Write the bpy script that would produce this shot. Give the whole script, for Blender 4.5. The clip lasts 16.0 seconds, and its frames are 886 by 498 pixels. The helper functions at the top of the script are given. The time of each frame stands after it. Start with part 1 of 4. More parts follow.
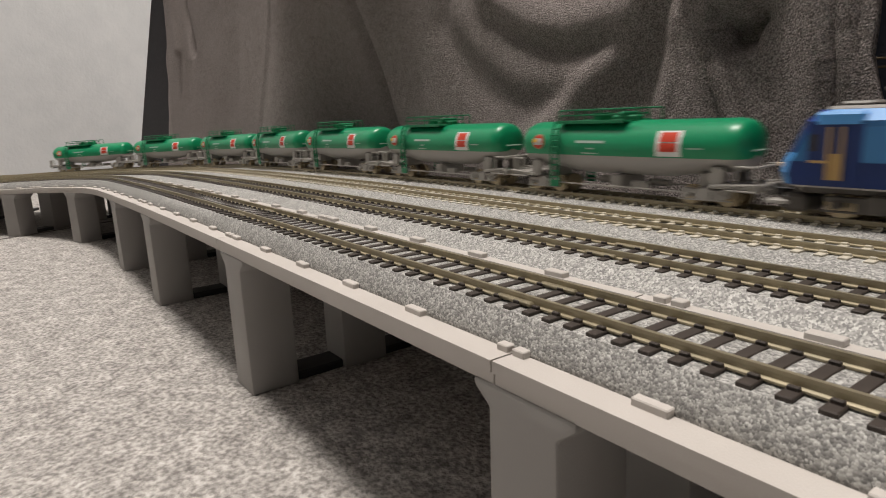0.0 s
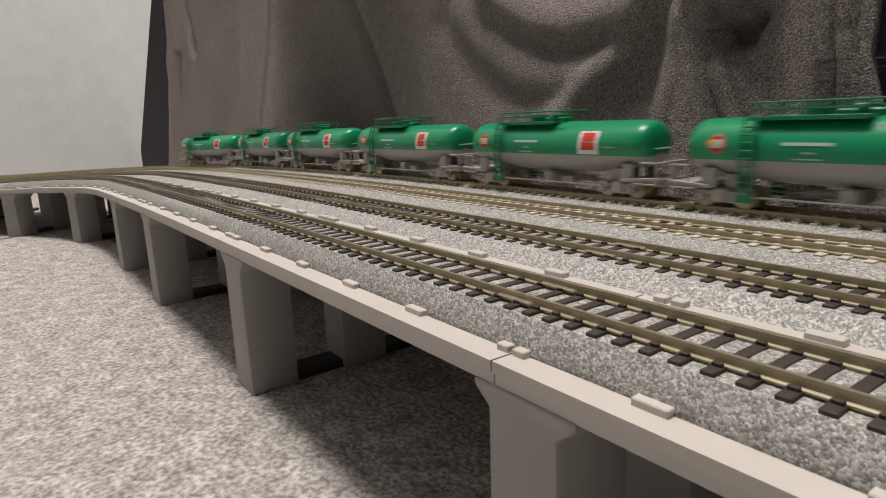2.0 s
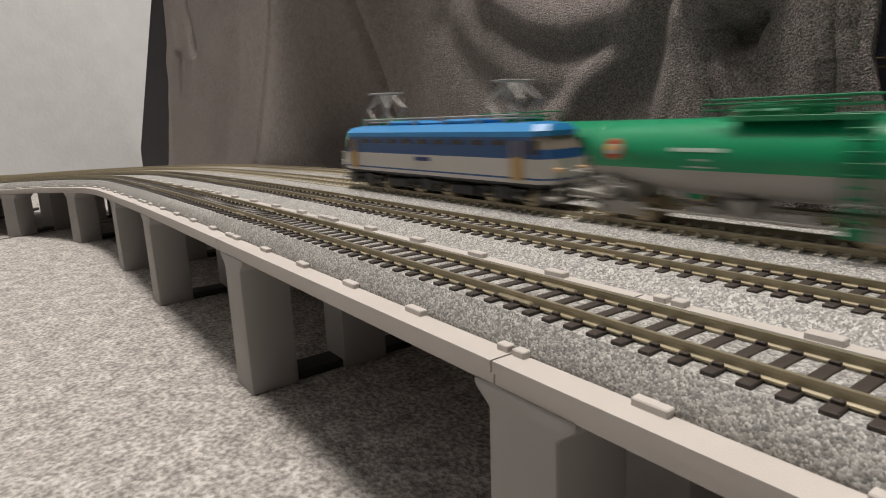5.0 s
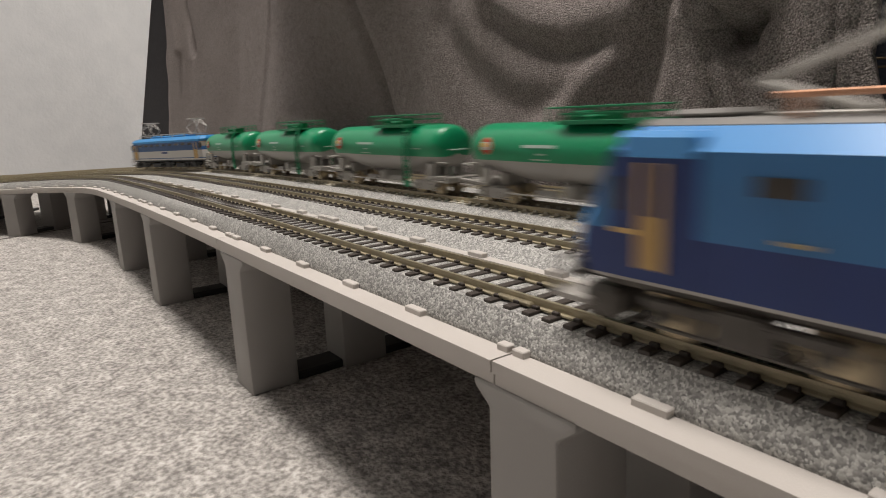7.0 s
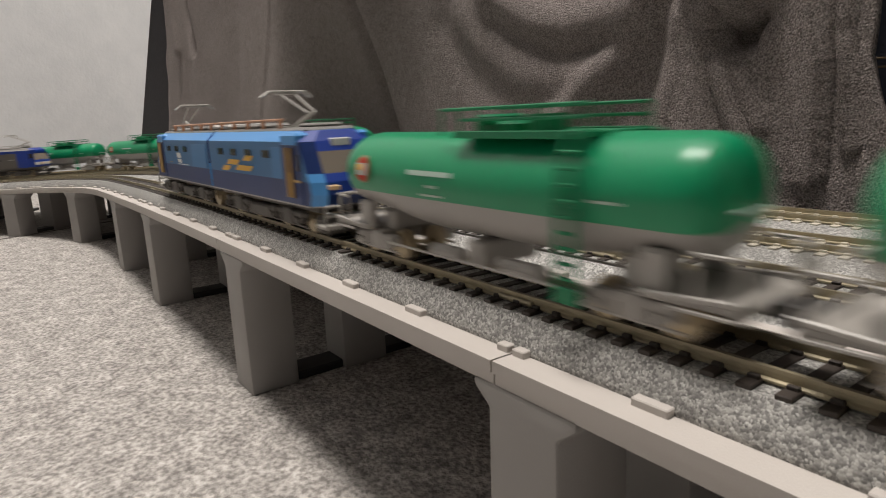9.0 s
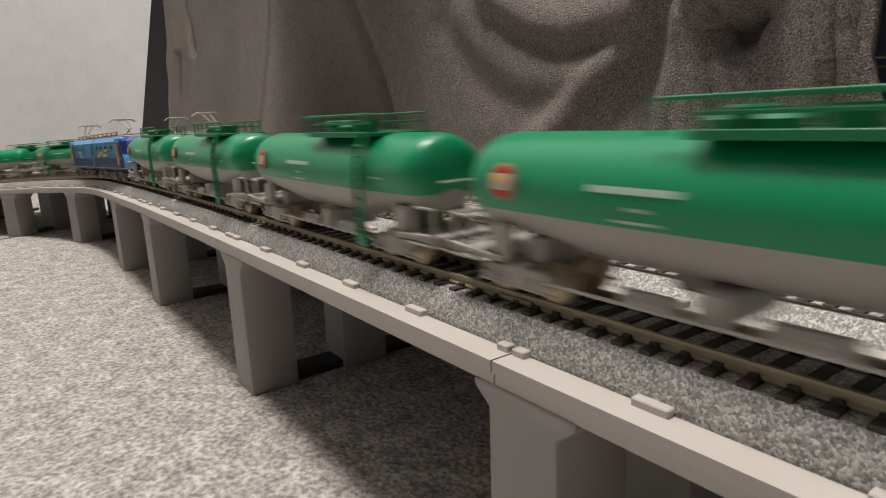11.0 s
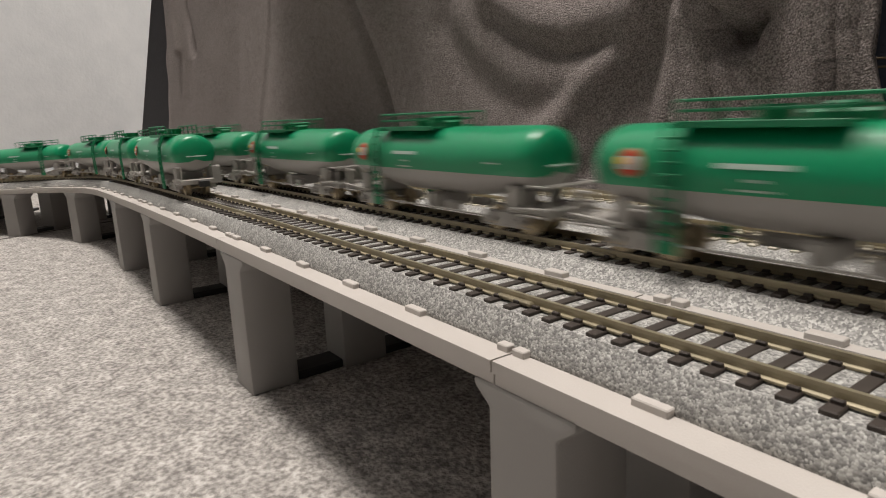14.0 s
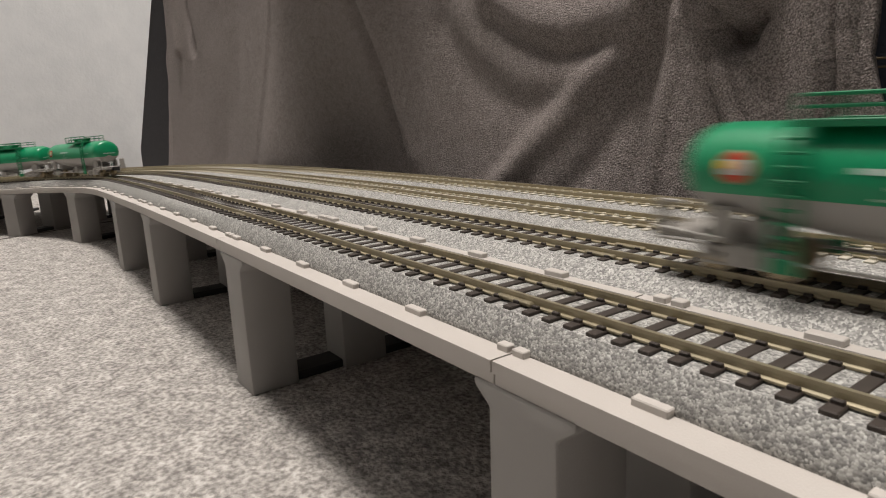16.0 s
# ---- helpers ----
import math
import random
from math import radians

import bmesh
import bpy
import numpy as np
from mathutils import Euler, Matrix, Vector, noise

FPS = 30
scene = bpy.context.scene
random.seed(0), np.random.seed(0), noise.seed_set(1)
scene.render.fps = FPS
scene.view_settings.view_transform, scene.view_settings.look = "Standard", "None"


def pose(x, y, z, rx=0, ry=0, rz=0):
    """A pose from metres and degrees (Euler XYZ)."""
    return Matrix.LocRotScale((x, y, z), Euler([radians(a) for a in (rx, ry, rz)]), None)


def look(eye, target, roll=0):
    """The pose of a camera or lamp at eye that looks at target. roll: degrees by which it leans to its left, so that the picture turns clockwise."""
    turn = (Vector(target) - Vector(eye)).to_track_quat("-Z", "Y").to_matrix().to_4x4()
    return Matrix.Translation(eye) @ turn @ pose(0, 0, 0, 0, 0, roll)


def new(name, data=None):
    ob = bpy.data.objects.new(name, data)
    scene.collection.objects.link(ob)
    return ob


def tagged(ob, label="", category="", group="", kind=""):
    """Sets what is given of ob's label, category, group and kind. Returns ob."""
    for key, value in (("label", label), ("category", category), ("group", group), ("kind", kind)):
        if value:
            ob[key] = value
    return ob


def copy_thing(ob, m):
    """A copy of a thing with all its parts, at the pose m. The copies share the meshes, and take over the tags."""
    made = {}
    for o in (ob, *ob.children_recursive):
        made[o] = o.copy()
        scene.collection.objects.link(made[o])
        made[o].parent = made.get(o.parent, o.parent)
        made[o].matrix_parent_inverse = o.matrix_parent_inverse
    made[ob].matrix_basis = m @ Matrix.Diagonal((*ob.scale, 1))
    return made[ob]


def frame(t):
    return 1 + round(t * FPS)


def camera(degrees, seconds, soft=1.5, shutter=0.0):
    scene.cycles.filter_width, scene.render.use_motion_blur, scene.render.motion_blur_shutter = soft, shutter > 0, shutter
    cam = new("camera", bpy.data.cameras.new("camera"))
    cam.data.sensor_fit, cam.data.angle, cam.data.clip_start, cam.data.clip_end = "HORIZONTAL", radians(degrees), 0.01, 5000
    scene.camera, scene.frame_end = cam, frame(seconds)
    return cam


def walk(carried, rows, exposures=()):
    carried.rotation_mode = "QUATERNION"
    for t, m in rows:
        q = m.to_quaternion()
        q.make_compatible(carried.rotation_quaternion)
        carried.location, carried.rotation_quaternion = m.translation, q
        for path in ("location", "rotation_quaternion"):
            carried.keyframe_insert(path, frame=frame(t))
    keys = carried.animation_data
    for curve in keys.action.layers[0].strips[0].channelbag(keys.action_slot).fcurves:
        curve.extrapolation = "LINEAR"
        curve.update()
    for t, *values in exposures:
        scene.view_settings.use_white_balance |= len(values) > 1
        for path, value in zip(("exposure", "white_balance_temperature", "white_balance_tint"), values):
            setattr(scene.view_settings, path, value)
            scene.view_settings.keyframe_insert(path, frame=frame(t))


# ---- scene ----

# A model railway of 9 mm gauge on a grey viaduct, on a carpet, before a fleece blanket.
# x runs along the straight, y across it, the carpet is at z = 0.
EYE = Vector((0.0, 0.0, 0.0865))
AIM = EYE + Vector((0.79197, -0.57280, -0.21138))
cam = camera(71.62, 16.0, soft=1.0, shutter=0.8)
walk(cam, [(0.0, look(EYE, AIM, -2.35)), (16.0, look(EYE, AIM, -2.35))])
# the nearest ballast and deck edge are slightly out of focus
cam.data.dof.use_dof = True
cam.data.dof.focus_distance, cam.data.dof.aperture_fstop = 0.30, 120.0
scene.view_settings.exposure = 0.0

# ---- light ----
world = bpy.data.worlds.new("room_air")
world.use_nodes = True
world.node_tree.nodes["Background"].inputs[0].default_value = (0.9, 0.95, 1.0, 1)
world.node_tree.nodes["Background"].inputs[1].default_value = 0.004
scene.world = world
LAMP_POWER = 55.0
lamp_data = bpy.data.lights.new("ceiling_light_glow", "AREA")
lamp_data.shape, lamp_data.size, lamp_data.energy = "DISK", 0.50, LAMP_POWER
lamp_data.color = (1.0, 0.925, 0.86)
lamp = new("ceiling_light_glow", lamp_data)
lamp.matrix_world = look((0.35, -0.06, 2.30), (0.35, -0.06, 0))

# ---- the plan ----
RT = 0.057                      # height of the rail heads over the carpet
T1 = -0.0748                    # centre line of the track beside the camera
XS, XB, R1 = 0.485, -0.45, 0.28  # ends of the straight, radius of that track in the curves
OFF = [0.0015, -0.0347, -0.0685, -0.1024]  # the four tracks, from the first
L1 = XS - XB


def fall(u):
    """The gentle fall of the line towards the far curve."""
    u = max(u, -9)
    if u < 0.2:
        return 0.0
    top = 0.0437 * 0.55 ** 2
    if u < 0.75:
        return 0.0437 * (u - 0.2) ** 2
    back = min(max((u - 1.45) / 0.8, 0), 1)
    return top * (1 - back * back * (3 - 2 * back))


def spot(u, off, z=0.0):
    """A place on the oval: u along the first track, off to its inner side, z over the rail heads. Gives the place and the heading."""
    arc = math.pi * R1
    loop = 2 * L1 + 2 * arc
    u = (u - XB) % loop + XB
    zz = RT - fall(u) + z
    if u < XS:
        return Vector((u, T1 + off, zz)), 0.0
    u2 = u - XS
    if u2 < arc:
        a = u2 / R1
        return Vector((XS + (R1 - off) * math.sin(a), T1 + R1 - (R1 - off) * math.cos(a), zz)), a
    u2 -= arc
    if u2 < L1:
        return Vector((XS - u2, T1 + 2 * R1 - off, zz)), math.pi
    a = (u2 - L1) / R1
    return Vector((XB - (R1 - off) * math.sin(a), T1 + R1 + (R1 - off) * math.cos(a), zz)), math.pi + a


def u_of(k, s):
    """The place along the first track for a length s run along track k."""
    w = (R1 - OFF[k]) / R1
    arc = math.pi * R1
    loop = 2 * L1 + 2 * arc * w
    s = (s - XB) % loop + XB
    if s < XS:
        return s
    s2 = s - XS
    if s2 < arc * w:
        return XS + s2 / w
    s2 -= arc * w
    if s2 < L1:
        return XS + arc + s2
    return XS + arc + L1 + (s2 - L1) / w


# ---- materials ----
def material(name, colour, rough=0.5, metal=0.0, second=None, scale=200.0, mix=0.5, bump=0.0, bump_scale=800.0, detail=3.0, spec=0.5, spread=0.25, mottle=0.0, mottle_scale=40.0):
    m = bpy.data.materials.new(name)
    m.use_nodes = True
    nt = m.node_tree
    b = nt.nodes["Principled BSDF"]
    b.inputs["Roughness"].default_value, b.inputs["Metallic"].default_value = rough, metal
    b.inputs["Specular IOR Level"].default_value = spec
    b.inputs["Base Color"].default_value = (*colour, 1)
    co = nt.nodes.new("ShaderNodeTexCoord")
    if second:
        n = nt.nodes.new("ShaderNodeTexNoise")
        n.inputs["Scale"].default_value, n.inputs["Detail"].default_value = scale, detail
        r = nt.nodes.new("ShaderNodeValToRGB")
        r.color_ramp.elements[0].position, r.color_ramp.elements[1].position = mix - spread, mix + spread
        r.color_ramp.elements[0].color, r.color_ramp.elements[1].color = (*colour, 1), (*second, 1)
        nt.links.new(co.outputs["Object"], n.inputs["Vector"])
        nt.links.new(n.outputs["Fac"], r.inputs["Fac"])
        nt.links.new(r.outputs["Color"], b.inputs["Base Color"])
        if mottle:
            g = nt.nodes.new("ShaderNodeTexNoise")
            g.inputs["Scale"].default_value, g.inputs["Detail"].default_value = mottle_scale, 5.0
            o = nt.nodes.new("ShaderNodeMixRGB")
            o.blend_type, o.inputs[0].default_value = "OVERLAY", mottle
            nt.links.new(co.outputs["Object"], g.inputs["Vector"])
            nt.links.new(r.outputs["Color"], o.inputs[1])
            nt.links.new(g.outputs["Fac"], o.inputs[2])
            nt.links.new(o.outputs["Color"], b.inputs["Base Color"])
    if bump:
        n = nt.nodes.new("ShaderNodeTexNoise")
        n.inputs["Scale"].default_value, n.inputs["Detail"].default_value = bump_scale, 3.0
        p = nt.nodes.new("ShaderNodeBump")
        p.inputs["Strength"].default_value, p.inputs["Distance"].default_value = 1.0, bump
        nt.links.new(co.outputs["Object"], n.inputs["Vector"])
        nt.links.new(n.outputs["Fac"], p.inputs["Height"])
        nt.links.new(p.outputs["Normal"], b.inputs["Normal"])
    return m


def speckled(name, low, mid, high, scale, bump, big=60.0):
    """Grains of several tones: cells coloured one by one, with relief."""
    m = bpy.data.materials.new(name)
    m.use_nodes = True
    nt = m.node_tree
    b = nt.nodes["Principled BSDF"]
    b.inputs["Roughness"].default_value = 0.55
    co = nt.nodes.new("ShaderNodeTexCoord")
    v = nt.nodes.new("ShaderNodeTexVoronoi")
    v.inputs["Scale"].default_value = scale
    sep = nt.nodes.new("ShaderNodeSeparateColor")
    r = nt.nodes.new("ShaderNodeValToRGB")
    e = r.color_ramp.elements
    e[0].position, e[0].color = 0.05, (*low, 1)
    e[1].position, e[1].color = 0.97, (*high, 1)
    k = e.new(0.55)
    k.color = (*mid, 1)
    n = nt.nodes.new("ShaderNodeTexNoise")
    n.inputs["Scale"].default_value, n.inputs["Detail"].default_value = big, 4.0
    mul = nt.nodes.new("ShaderNodeMixRGB")
    mul.blend_type, mul.inputs[0].default_value = "OVERLAY", 0.35
    p = nt.nodes.new("ShaderNodeBump")
    p.inputs["Strength"].default_value, p.inputs["Distance"].default_value = 1.0, bump
    p.invert = True
    nt.links.new(co.outputs["Object"], v.inputs["Vector"])
    nt.links.new(co.outputs["Object"], n.inputs["Vector"])
    nt.links.new(v.outputs["Color"], sep.inputs["Color"])
    nt.links.new(sep.outputs[0], r.inputs["Fac"])
    nt.links.new(r.outputs["Color"], mul.inputs[1])
    nt.links.new(n.outputs["Fac"], mul.inputs[2])
    nt.links.new(mul.outputs["Color"], b.inputs["Base Color"])
    nt.links.new(v.outputs["Distance"], p.inputs["Height"])
    nt.links.new(p.outputs["Normal"], b.inputs["Normal"])
    return m


M_CARPET = material("felt_carpet", (0.265, 0.250, 0.234), 0.95, 0, (0.575, 0.548, 0.522), 560, 0.5, 0.0015, 700, 10.0, 0.1, 0.13, 0.75, 130)
M_WALL = material("wallpaper", (0.58, 0.59, 0.60), 0.9, 0, (0.645, 0.65, 0.655), 30, 0.5, 0.0006, 160, 5.0, 0.2)
M_CEIL = material("ceiling_paper", (0.75, 0.75, 0.74), 0.9, 0, (0.8, 0.8, 0.79), 20)
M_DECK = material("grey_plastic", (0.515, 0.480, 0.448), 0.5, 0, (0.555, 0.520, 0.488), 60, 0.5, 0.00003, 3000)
# pier grey is toned down to deepen the shade under the deck
M_PIER = material("shaded_pier_plastic", (0.32, 0.305, 0.29), 0.55, 0, (0.35, 0.335, 0.32), 50, 0.5, 0.00003, 3000)
M_BALLAST = speckled("ballast_grain", (0.17, 0.168, 0.162), (0.335, 0.328, 0.312), (0.57, 0.565, 0.54), 2900, 0.00008, 600)
M_TIE = material("brown_sleeper_plastic", (0.030, 0.022, 0.018), 0.6, 0, (0.05, 0.038, 0.03), 400)
M_TIE_PALE = material("pale_sleeper_plastic", (0.60, 0.56, 0.46), 0.6, 0, (0.52, 0.48, 0.40), 400)
M_RAIL = material("dull_brass_rail", (0.44, 0.375, 0.245), 0.40, 0.25, (0.33, 0.29, 0.20), 300)
M_RAIL_TOP = material("worn_rail_head", (0.37, 0.32, 0.215), 0.36, 0.45, (0.28, 0.245, 0.17), 300)
M_FLEECE = material("fleece", (0.155, 0.136, 0.129), 0.95, 0, (0.405, 0.358, 0.342), 1500, 0.5, 0.0020, 1250, 8.0, 0.1, 0.13, 0.30, 260)
M_DENIM = material("denim", (0.012, 0.016, 0.03), 0.9, 0, (0.03, 0.035, 0.055), 900, 0.5, 0.0004, 1500)
M_THREAD = material("seam_thread", (0.16, 0.11, 0.06), 0.8)
M_GREEN = material("green_tank_paint", (0.003, 0.268, 0.114), 0.32, 0, (0.003, 0.248, 0.104), 40)
M_GREEN_TRIM = material("green_trim_plastic", (0.004, 0.20, 0.082), 0.45)
M_TANKGREY = material("grey_tank_paint", (0.36, 0.345, 0.325), 0.42, 0, (0.33, 0.315, 0.295), 60)
M_FRAMEGREY = material("grey_frame_plastic", (0.46, 0.44, 0.41), 0.42, 0, (0.36, 0.34, 0.315), 160)
M_WHEEL = material("brass_wheel_metal", (0.50, 0.41, 0.27), 0.35, 0.5)
M_BLACK = material("black_plastic", (0.02, 0.02, 0.021), 0.5)
M_WHITE = material("white_print", (0.78, 0.78, 0.76), 0.5)
M_SILVER = material("silver_print", (0.42, 0.55, 0.48), 0.4)
M_RED = material("red_print", (0.60, 0.05, 0.02), 0.5)
M_TAN = material("tan_print", (0.36, 0.29, 0.17), 0.5)
M_YELLOW = material("yellow_print", (0.75, 0.42, 0.05), 0.5)
M_BLUE_LIGHT = material("sky_blue_paint", (0.09, 0.33, 0.72), 0.35, 0, (0.08, 0.31, 0.70), 40)
M_BLUE_MID = material("mid_blue_paint", (0.035, 0.16, 0.37), 0.35, 0, (0.035, 0.15, 0.35), 40)
M_BLUE_PANEL = material("panel_blue_paint", (0.055, 0.215, 0.47), 0.35, 0, (0.05, 0.20, 0.45), 40)
M_BLUE_DARK = material("navy_paint", (0.009, 0.032, 0.15), 0.35, 0, (0.009, 0.030, 0.14), 40)
M_BLUE_ROYAL = material("royal_blue_paint", (0.012, 0.045, 0.30), 0.35, 0, (0.012, 0.042, 0.28), 40)
M_CREAM = material("pale_grey_paint", (0.58, 0.56, 0.53), 0.4, 0, (0.55, 0.53, 0.50), 40)
M_LOCOGREY = material("loco_grey_paint", (0.128, 0.116, 0.102), 0.45, 0, (0.112, 0.102, 0.09), 40)
M_ROOFGREY = material("roof_grey_paint", (0.26, 0.25, 0.235), 0.5, 0, (0.21, 0.20, 0.19), 120)
M_ROOFPALE = material("pale_roof_paint", (0.36, 0.35, 0.33), 0.5, 0, (0.30, 0.29, 0.27), 120)
M_BLUE_ROOF = material("blue_roof_paint", (0.03, 0.27, 0.62), 0.4, 0, (0.03, 0.25, 0.58), 80)
M_BLUE_EDGE = material("deep_blue_paint", (0.02, 0.085, 0.24), 0.4, 0, (0.02, 0.08, 0.22), 80)
M_UNDER = material("underframe_grey", (0.120, 0.108, 0.095), 0.55, 0, (0.065, 0.058, 0.050), 200)
M_UNDERBLACK = material("underframe_black", (0.025, 0.025, 0.025), 0.5)
M_GLASS = material("dark_window", (0.045, 0.04, 0.035), 0.12)
M_BRASS = material("brass_handrail", (0.55, 0.37, 0.16), 0.4, 0.3)
M_COPPER = material("copper_wire", (0.62, 0.33, 0.20), 0.35, 0.5)
M_METAL = material("bare_metal", (0.42, 0.405, 0.38), 0.5, 0.3)
M_CABGLASS = material("cab_window", (0.23, 0.195, 0.16), 0.12)
M_DARKCLOTH = material("dark_cloth", (0.028, 0.027, 0.030), 0.9, 0, (0.04, 0.038, 0.042), 200, 0.5, 0.0004, 500)
M_LENS = material("lamp_lens", (0.9, 0.62, 0.35), 0.2)


# ---- mesh tools ----
def finish(name, bm, mat, smooth=False, flat_angle=None):
    me = bpy.data.meshes.new(name)
    bm.normal_update()
    bm.to_mesh(me)
    bm.free()
    for m in (mat if isinstance(mat, (list, tuple)) else [mat]):
        me.materials.append(m)
    if smooth:
        me.polygons.foreach_set("use_smooth", [True] * len(me.polygons))
        if flat_angle:
            me.set_sharp_from_angle(angle=radians(flat_angle))
    return me


def part(name, bm, mat, parent=None, label="", smooth=False, flat_angle=40):
    ob = new(name, finish(name, bm, mat, smooth, flat_angle))
    if parent:
        ob.parent = parent
    return tagged(ob, label)


def put(bm, x0, x1, y0, y1, z0, z1, bev=0.0, m=None, mi=0):
    """A box, with its edges taken off."""
    r = bmesh.ops.create_cube(bm, size=1.0)
    vs = r["verts"]
    bmesh.ops.scale(bm, vec=(x1 - x0, y1 - y0, z1 - z0), verts=vs)
    bmesh.ops.translate(bm, vec=((x0 + x1) / 2, (y0 + y1) / 2, (z0 + z1) / 2), verts=vs)
    if m is not None:
        bmesh.ops.transform(bm, matrix=m, verts=vs)
    if mi:
        for f in {f for v in vs for f in v.link_faces}:
            f.material_index = mi
    if bev:
        es = list({e for v in vs for e in v.link_edges})
        bmesh.ops.bevel(bm, geom=es, offset=bev, segments=1, affect="EDGES", profile=0.5)
    return bm


def rod(bm, a, b, r, n=8):
    """A round bar from a to b."""
    a, b = Vector(a), Vector(b)
    d = b - a
    m = Matrix.Translation((a + b) / 2) @ d.to_track_quat("Z", "Y").to_matrix().to_4x4()
    bmesh.ops.create_cone(bm, cap_ends=True, segments=n, radius1=r, radius2=r, depth=d.length, matrix=m)
    return bm


def steps(u0, u1):
    out, u = [], u0
    while u < u1 - 1e-6:
        out.append(u)
        u += 0.02 if (u < XS - 0.02 and u >= XB) else 0.012
        if out[-1] < XS < u:
            u = XS
    return out + [u1]


def sweep(bm, ring, us, closed=True, cap=True, jig=0.0):
    """Carry a section (off, z) along the oval."""
    rows = []
    for u in us:
        rows.append([bm.verts.new(spot(u, o, z)[0] + Vector((0, 0, random.uniform(-jig, jig)))) for o, z in ring])
    n = len(ring)
    for a, b in zip(rows, rows[1:]):
        for i in range(n if closed else n - 1):
            j = (i + 1) % n
            bm.faces.new((a[i], b[i], b[j], a[j]))
    if cap and closed:
        bm.faces.new(rows[0])
        bm.faces.new(rows[-1][::-1])
    bmesh.ops.recalc_face_normals(bm, faces=bm.faces)
    return bm


# ---- the room ----
def slab(name, x0, x1, y0, y1, z0, z1, mat, label, category):
    bm = put(bmesh.new(), x0, x1, y0, y1, z0, z1)
    ob = part(name, bm, mat)
    return tagged(ob, label, category, kind="structure")


ROOM = (-3.2, 1.31, -0.75, 4.2, 2.4)
slab("floor", ROOM[0], ROOM[1], ROOM[2], ROOM[3], -0.05, 0, M_CARPET, "grey flecked felt carpet on the floor", "floor")
slab("wall_end", ROOM[1], ROOM[1] + 0.1, ROOM[2], ROOM[3], -0.05, 2.4, M_WALL, "plain pale grey papered wall", "wall")
slab("wall_back", ROOM[0], ROOM[1] + 0.1, ROOM[2] - 0.1, ROOM[2], -0.05, 2.4, M_WALL, "plain pale grey papered wall", "wall")
slab("wall_front", ROOM[0], ROOM[1] + 0.1, ROOM[3], ROOM[3] + 0.1, -0.05, 2.4, M_WALL, "plain pale grey papered wall", "wall")
slab("wall_near", ROOM[0] - 0.1, ROOM[0], ROOM[2] - 0.1, ROOM[3] + 0.1, -0.05, 2.4, M_WALL, "plain pale grey papered wall", "wall")
slab("ceiling", ROOM[0] - 0.1, ROOM[1] + 0.1, ROOM[2] - 0.1, ROOM[3] + 0.1, 2.4, 2.5, M_CEIL, "plain white papered ceiling", "ceiling")

# ---- the blanket ----
def fold(field, a, b, c, width, height):
    """Add a ridge (or, below nought, a valley) along a bent line from a by b to c, each x and z, to the cloth's relief."""
    xs, zs, relief = field
    best = np.full(xs.shape, 9.0)
    last = a
    for i in range(1, 9):
        t = i / 8
        here = [(1 - t) ** 2 * a[m] + 2 * t * (1 - t) * b[m] + t * t * c[m] for m in (0, 1)]
        ux, uz = here[0] - last[0], here[1] - last[1]
        q = np.clip(((xs - last[0]) * ux + (zs - last[1]) * uz) / (ux * ux + uz * uz), 0, 1)
        best = np.minimum(best, np.hypot(xs - last[0] - q * ux, zs - last[1] - q * uz))
        last = here
    relief += height * np.exp(-(best / width) ** 2)


